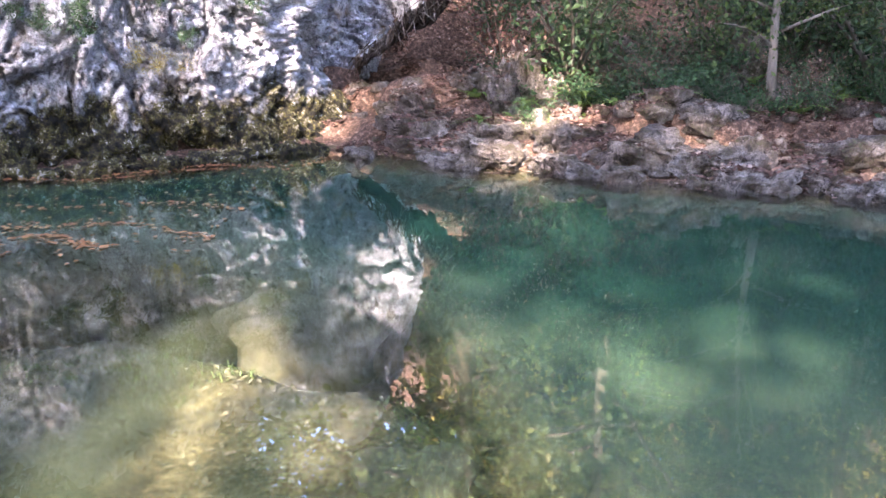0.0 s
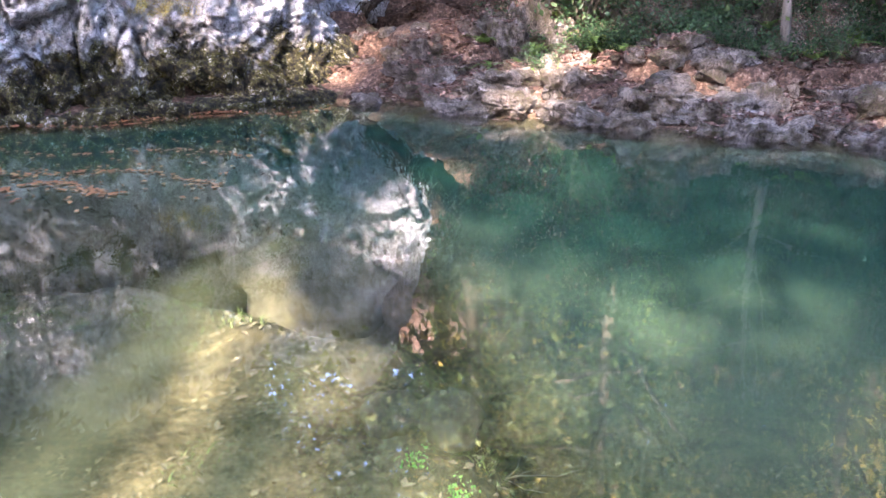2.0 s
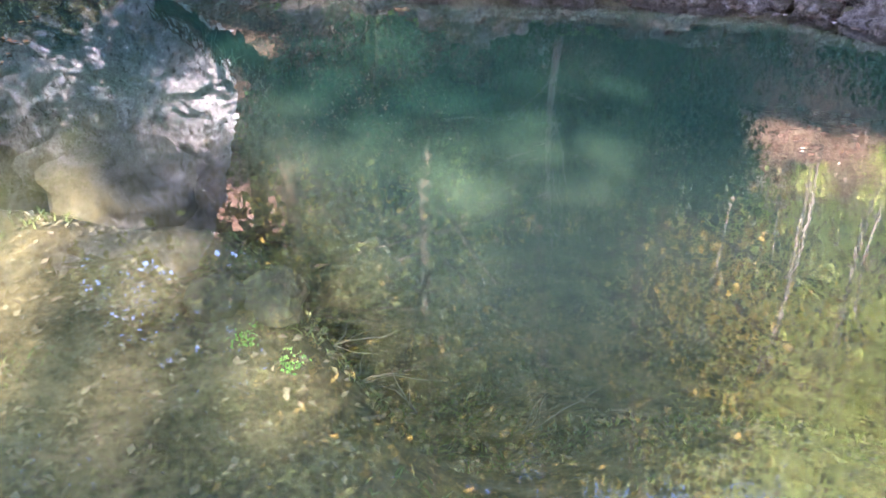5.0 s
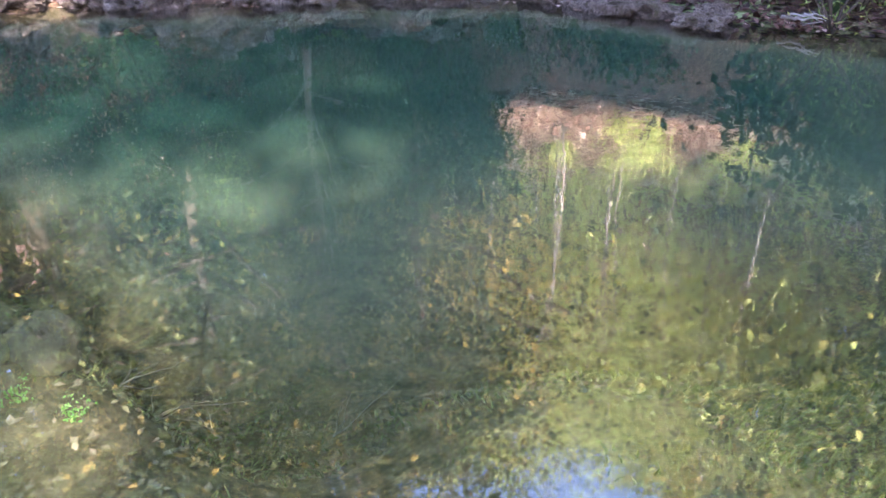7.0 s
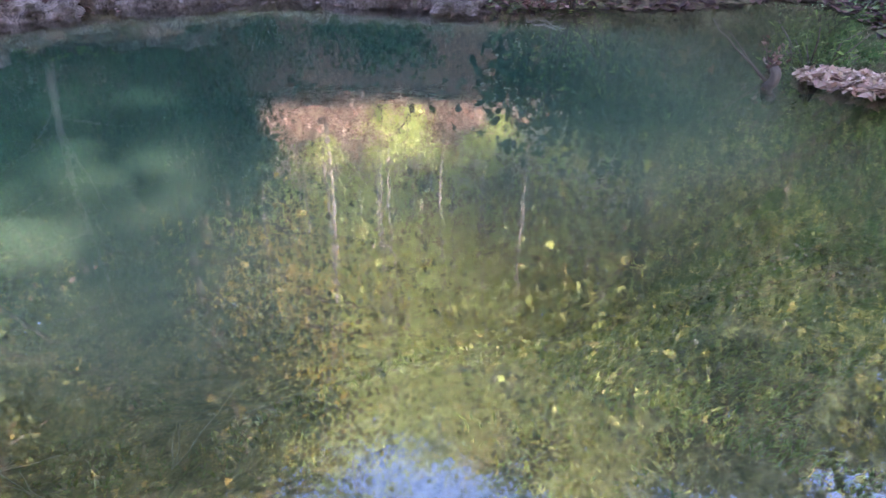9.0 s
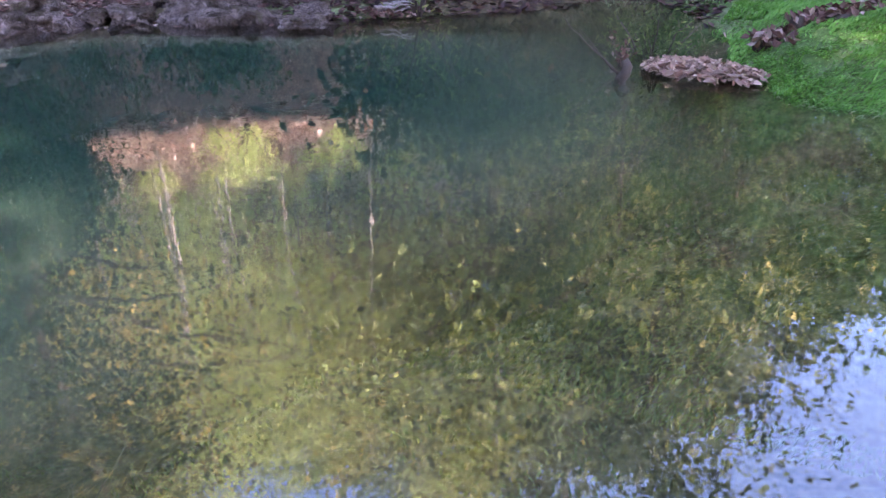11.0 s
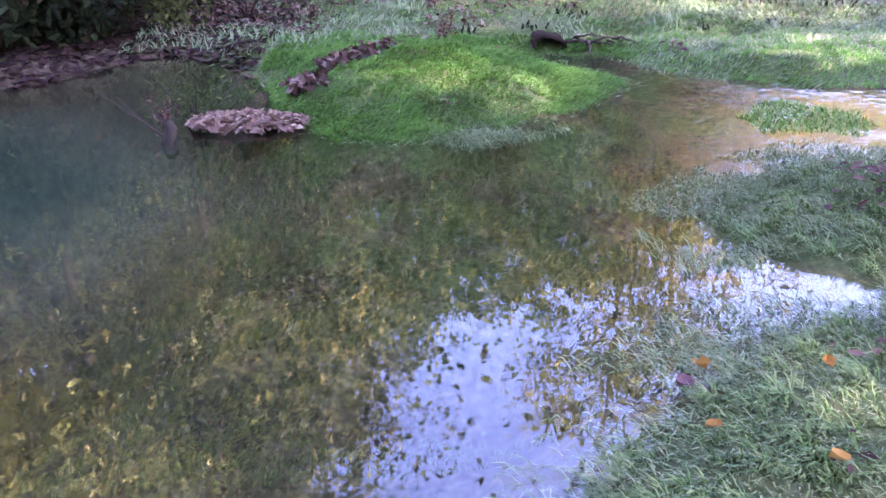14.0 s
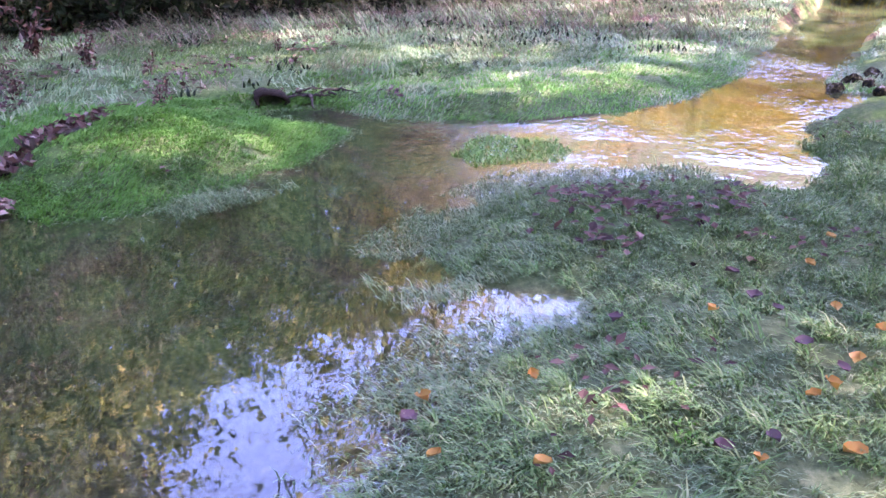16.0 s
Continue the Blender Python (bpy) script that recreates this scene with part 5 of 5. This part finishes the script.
x, y = scatter(2600, 0.9, 6.0, -5.2, 0.2, lambda x, y, d, g: (d > 0.0) & (np.hypot(x, y) > 1.3) & (patchy(x, y, 1.3, 19) > 0.25), 630)
litter("leaf_litter", x, y, 0.055, 631, "small dull fallen leaves caught in the grass", 0.05)
g = np.random.default_rng(640)
cx, cy = np.array([4.1, 3.75, 3.75, 3.45, 3.95]), np.array([-2.15, -2.6, -3.0, -2.05, -2.4])
k = g.integers(5, size=190)
litter("leaf_litter", cx[k] + g.normal(0, 0.17, 190), cy[k] + g.normal(0, 0.11, 190), 0.075, 641, "drift of purple-brown dead leaves on the grass", 0.075)
x, y = scatter(2200, 7.2, 12, -2.0, 3.0, lambda x, y, d, g: (d > 0.2) & (patchy(x, y, 1.0, 23) > 0.2), 650)
litter("leaf_litter", x, y, 0.09, 651, "brown leaves scattered over the rough meadow", 0.05)
x, y = scatter(6500, -4.5, 4.5, 0.8, 5.5, lambda x, y, d, g: (d < -0.2) & (patchy(x, y, 1.2, 27) > -0.1), 655)
litter("sunken_leaves", x, y, 0.045, 656, "dull sunken leaves and debris on the silty bed", 0.006, M_SUNK)
# leaves floating in bands off the cliff
g = np.random.default_rng(660)
n = 900
band = g.integers(5, size=n)
u = g.random(n)
fx_ = np.array([-4.2, -4.0, -3.6, -3.2, -3.0])[band] + u * np.array([2.3, 2.6, 2.2, 1.2, 2.0])[band]
fy_ = np.array([7.15, 6.55, 6.05, 5.55, 7.75])[band] + 0.12 * np.sin(u * 9 + band) + u * np.array([0.75, -0.1, -0.35, -0.1, 0.6])[band] + g.normal(0, 0.03, n) + (g.random(n) < 0.3) * g.normal(0, 0.3, n)
ok = shore_distance(fx_, fy_) < -0.1
litter("floating_leaves", fx_[ok], fy_[ok], 0.05, 661, "fallen leaves floating in bands on the pool", 0.0, M_FLOAT, np.full(ok.sum(), 0.006), 0.97)
x, y = scatter(1500, 0.2, 5.5, 5.0, 8.6, lambda x, y, d, g: (d < 0.02) & (d > -0.28), 670)
litter("floating_leaves", x, y, 0.06, 671, "fallen leaves floating along the rocky shore", 0.0, M_LITTER, np.full(len(x), 0.006), 0.97)

# mound of drifted leaves at the tip of the spit
g = np.random.default_rng(680)
n = 1100
u, v = g.normal(0, 0.24, n), g.normal(0, 0.13, n)
u, v = u[(u / 0.42) ** 2 + (v / 0.27) ** 2 < 1], v[(u / 0.42) ** 2 + (v / 0.27) ** 2 < 1]
n = len(u)
cx, cy = 5.52 + u * 0.05 + v * 0.95, 1.5 - u * 1.0 + v * 0.1
hump = 0.045 * np.exp(-(u / 0.32) ** 2 - (v / 0.16) ** 2)
me = leaf_mesh("leaf_mound", np.stack([cx, cy, hump + 0.012 + g.uniform(0, 0.02, n)], -1), 0.085, 681, leaf_material("drifted_leaves", [(0, (0.07, 0.042, 0.032)), (0.5, (0.22, 0.14, 0.10)), (1, (0.40, 0.29, 0.21))], 0.1, 0.8), 0.6, 0.55)
tagged(new("leaf_mound", me), "low mound of pale drifted leaves in the shallows", "leaves", kind="stuff")


def log_with_leaves(a, b, r, seed):
    g = np.random.default_rng(seed)
    a, b = Vector(a), Vector(b)
    ob = tagged(new("log"), "rotten dark log covered with dead leaves on the spit", "log")
    rings = [(tuple(a.lerp(b, k / 8) + Vector(g.normal(size=3)) * 0.015), r * (0.75 + 0.5 * g.random())) for k in range(9)]
    V, F = tube(rings, 9)
    part("wood", mesh_of("wood", V, F, M_BARK, True), None, ob)
    n = 170
    t = g.random(n)
    c = np.array(a)[None] * (1 - t)[:, None] + np.array(b)[None] * t[:, None] + g.normal(size=(n, 3)) * (0.07, 0.07, 0.02) + (0, 0, r)
    part("dead_leaves", leaf_mesh("dead_leaves", c, 0.09, seed + 1, M_LITTER, 0.6, 0.3), None, ob)
    return ob


log_with_leaves((6.45, 1.1, 0.18), (7.15, 0.55, 0.2), 0.055, 700)
log_with_leaves((6.15, 1.3, 0.08), (6.45, 1.0, 0.1), 0.04, 710)


# single leaves lying on the lawn
def fallen_leaf(x, y, size, turn, curl, material, label):
    g = np.random.default_rng(int(x * 1000 + 7))
    V, F = [], []
    m = 7
    for i in range(m):
        s = i / (m - 1)
        w = size * 0.42 * math.sin(math.pi * min(1, s * 0.93 + 0.07)) ** 0.8 * (1 + 0.15 * g.normal())
        for j in (-1, -0.5, 0, 0.5, 1):
            V.append((size * (s - 0.5), w * j, curl * size * (abs(j) ** 1.5) * (0.6 + 0.4 * s) + 0.12 * size * (s - 0.5) ** 2))
    for i in range(m - 1):
        for j in range(4):
            q = i * 5 + j
            F.append((q, q + 1, q + 6, q + 5))
    ob = new("fallen_leaf", mesh_of("fallen_leaf", V, F, material, True))
    ob.matrix_world = pose(x, y, ground_at(x, y) + 0.055, 8 * math.sin(x * 40), 8 * math.cos(y * 30), turn)
    return tagged(ob, label, "leaf", "fallen leaves on the lawn")


M_GOLD = leaf_material("golden_leaf", [(0, (0.26, 0.11, 0.025)), (0.5, (0.42, 0.21, 0.045)), (1, (0.52, 0.34, 0.12))], 0.15, 0.5)
M_PLUM = leaf_material("plum_leaf", [(0, (0.06, 0.035, 0.04)), (0.5, (0.11, 0.065, 0.07)), (1, (0.2, 0.13, 0.12))], 0.1, 0.6)
for k, (x, y) in enumerate(((2.34, -1.17), (1.79, -0.97), (1.85, -2.07), (1.80, -1.95), (2.35, -2.51), (1.51, -1.87), (1.56, -1.57), (2.07, -2.48), (1.98, -2.29), (3.05, -3.07), (2.48, -2.01), (2.42, -0.77), (2.01, -0.69), (2.8, -2.75))):
    fallen_leaf(x, y, 0.05 + 0.01 * ((k * 7) % 3), k * 83, 0.4, M_GOLD, "curled golden-yellow fallen leaf lying on the grass")
for k, (x, y) in enumerate(((2.42, -2.28), (1.68, -1.53), (2.31, -0.68), (1.62, -1.66), (2.1, -2.15), (2.6, -2.3), (1.95, -2.2), (2.9, -2.4), (2.7, -1.7), (1.75, -2.25))):
    fallen_leaf(x, y, 0.055 + 0.01 * (k % 3), k * 61, 0.3, M_PLUM, "dull purple-brown fallen leaf lying on the grass")
# broad-leaved weeds in the lawn
for x, y, sc in ((1.82, -1.5, 0.35), (2.6, -1.75, 0.3), (2.05, -1.6, 0.22), (1.55, -2.3, 0.3)):
    plant(SHRUB["weed"], x, y, sc * 1.0, x * 200, label="broad-leaved green weed in the lawn")
for x, y in ((0.02, 3.0), (0.2, 2.8), (-1.14, 2.45)):
    plant(SHRUB["weed"], x, y, 0.38, x * 300, label="small bright green plant growing under water")


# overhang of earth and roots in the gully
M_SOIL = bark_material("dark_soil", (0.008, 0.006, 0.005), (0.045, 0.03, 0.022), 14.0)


def root_overhang():
    g = np.random.default_rng(730)
    ob = tagged(new("root_overhang"), "dark overhang of earth and hanging roots in the gully", "roots")
    nu, nv = 60, 22
    V = np.zeros((nu, nv, 3))
    for i in range(nu):
        s = i / (nu - 1)
        for j in range(nv):
            t = j / (nv - 1)
            V[i, j] = (-0.95 + 1.25 * s, 11.3 - 0.55 * math.sin(math.pi * t) ** 0.6, 0.70 + 0.85 * s + (0.12 + 0.2 * s) * t)
    q = V.reshape(-1, 3)
    chunk, crack = facets(q, 4.5, 733, 1.2)
    q[:, 1] -= 0.16 * chunk + 0.10 * fbm(q, 5.0, 3, 734)
    q[:, 2] += 0.10 * fbm(q, 3.0, 3, 735)
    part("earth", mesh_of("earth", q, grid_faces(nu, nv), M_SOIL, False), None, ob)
    for k in range(170):
        s, t = g.random(), g.random()
        x, z = -0.95 + 1.25 * s, 0.72 + 0.85 * s + (0.12 + 0.2 * s) * t
        ln, bend = g.uniform(0.06, 0.2), g.normal(size=2) * 0.1
        rings = [((x + bend[0] * j / 4, 10.66 - 0.12 * g.random() - 0.1 * math.sin(3.1 * t) + bend[1] * j / 4, z + 0.05 - ln * j / 4), 0.008 * (1.1 - j / 4) + 0.002) for j in range(5)]
        v, f = tube(rings, 4)
        part("root", mesh_of("root", [tuple(p) for p in v], f, (M_BARK, M_GREYBARK, M_SOIL)[k % 3], True), None, ob)


root_overhang()

# sunken twigs
def twig(x, y, z, length, turn, seed):
    g = np.random.default_rng(seed)
    ob = tagged(new("branch"), "pale bare branch lying under water", "branch", "sunken branches")
    pieces = []
    for k in range(4):
        a, p, rings = g.normal(0, 0.6), np.array([0.0, 0.0, 0.0]), []
        for j in range(7):
            rings.append((tuple(p), 0.0045 * (1.15 - j / 7)))
            a += g.normal(0, 0.2)
            p = p + np.array([math.cos(a), math.sin(a), 0.12 * g.normal()]) * length / 7 * (1 if k == 0 else 0.6)
        pieces.append(tube(rings, 5))
    V, F = joined(pieces)
    part("twigs", mesh_of("twigs", V, F, M_TWIG, True), None, ob)
    ob.matrix_world = pose(x, y, z, 0, 0, turn)


for k, (x, y, ln, t) in enumerate(((0.6, 4.0, 0.7, 60), (0.9, 3.6, 0.6, 110), (0.45, 3.7, 0.5, 10), (1.4, 3.2, 0.8, 30), (0.2, 4.3, 0.6, 160))):
    twig(x, y, ground_at(x, y) + 0.03, ln, t, 750 + k)


def bent_branch(g, start, way, length, radius, bends=0.18, rise=0.1):
    """A crooked tapering branch: vertices and faces."""
    p, rings = np.array(start, float), []
    for j in range(8):
        rings.append((tuple(p), radius * (1.1 - 0.85 * j / 7)))
        way += g.normal(0, bends)
        p = p + np.array([math.cos(way), math.sin(way), rise + 0.25 * g.normal()]) * length / 7
    return tube(rings, 6)


# pale driftwood caught on the far shore
def driftwood(x, y, z, turn, seed):
    g = np.random.default_rng(seed)
    ob = tagged(new("driftwood"), "tangle of bleached driftwood stranded on the muddy shore", "driftwood")
    for k in range(6):
        V, F = bent_branch(g, (g.uniform(-0.2, 0.05), g.uniform(-0.06, 0.06), 0.02 + 0.02 * k), g.normal(0, 0.45), g.uniform(0.18, 0.38), g.uniform(0.008, 0.018))
        part("branch", mesh_of("branch", [tuple(p) for p in V], F, M_DRIFT, True), None, ob)
    c = g.normal(size=(130, 3)) * (0.2, 0.08, 0.015) + (0.05, 0, 0.03)
    part("dead_leaves", leaf_mesh("dead_leaves", c, 0.07, seed + 1, M_LITTER, 0.6, 0.6), None, ob)
    ob.matrix_world = pose(x, y, z, 0, 0, turn)


M_DRIFT = bark_material("bleached_wood", (0.07, 0.058, 0.052), (0.33, 0.3, 0.28), 12.0)
driftwood(5.98, 4.33, 0.02, -50, 770)


# broken stub with a leaning stick at the tip of the spit
def broken_stub(x, y):
    g = np.random.default_rng(780)
    ob = tagged(new("tree_stub"), "dark rotten stub with a thin leaning stick in the shallows", "stub")
    rings = [((0.01 * g.normal(), 0.01 * g.normal(), -0.12 + 0.045 * j), 0.05 * (1 - 0.07 * j) * g.uniform(0.85, 1.15)) for j in range(6)]
    V, F = tube(rings, 9)
    part("stump", mesh_of("stump", [tuple(p) for p in V], F, M_BARK, True), None, ob)
    for k in range(2):
        V, F = bent_branch(g, (0.02 * k, 0.03, 0.0), 1.2 + k, 0.3 + 0.1 * k, 0.009, 0.2, 0.9)
        part("stick", mesh_of("stick", [tuple(p) for p in V], F, M_BARK, True), None, ob)
    ob.matrix_world = pose(x, y, 0.0)


broken_stub(5.24, 1.97)


# hollow end of a rotten log under the turf of the meadow, with bare roots beside it
def hollow_log(x, y, turn):
    g = np.random.default_rng(790)
    ob = tagged(new("log"), "hollow black log end and bare roots beside the meadow", "log")
    n, V, F = 22, [], []
    for ring, (depth, rad) in enumerate(((0.35, 0.125), (0.0, 0.13), (0.01, 0.1), (0.3, 0.09))):
        for i in range(n):
            a = 2 * math.pi * i / n
            r = rad * (1 + 0.12 * math.sin(3 * a + 1) + 0.05 * g.normal())
            V.append((r * 1.25 * math.cos(a), depth + 0.015 * g.normal(), r * 0.75 * math.sin(a) + 0.02))
    for ring in range(3):
        for i in range(n):
            j = (i + 1) % n
            F.append((ring * n + i, ring * n + j, (ring + 1) * n + j, (ring + 1) * n + i))
    F.append(tuple(range(3 * n, 4 * n)))
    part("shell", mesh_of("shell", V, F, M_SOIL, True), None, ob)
    for k in range(9):
        V, F = bent_branch(g, (0.16 + 0.07 * k, 0.1 + 0.05 * g.normal(), 0.06), -0.6 + 0.5 * g.normal(), g.uniform(0.25, 0.5), g.uniform(0.01, 0.02), 0.25, 0.0)
        part("root", mesh_of("root", [tuple(p) for p in V], F, M_BARK, True), None, ob)
    ob.matrix_world = pose(x, y, max(0.02, ground_at(x, y)), 0, 0, turn)


hollow_log(8.02, -0.82, -88)

# the patterns for the copies are not part of the place
for o in PATTERNS:
    for c in (*o.children_recursive, o):
        bpy.data.objects.remove(c)
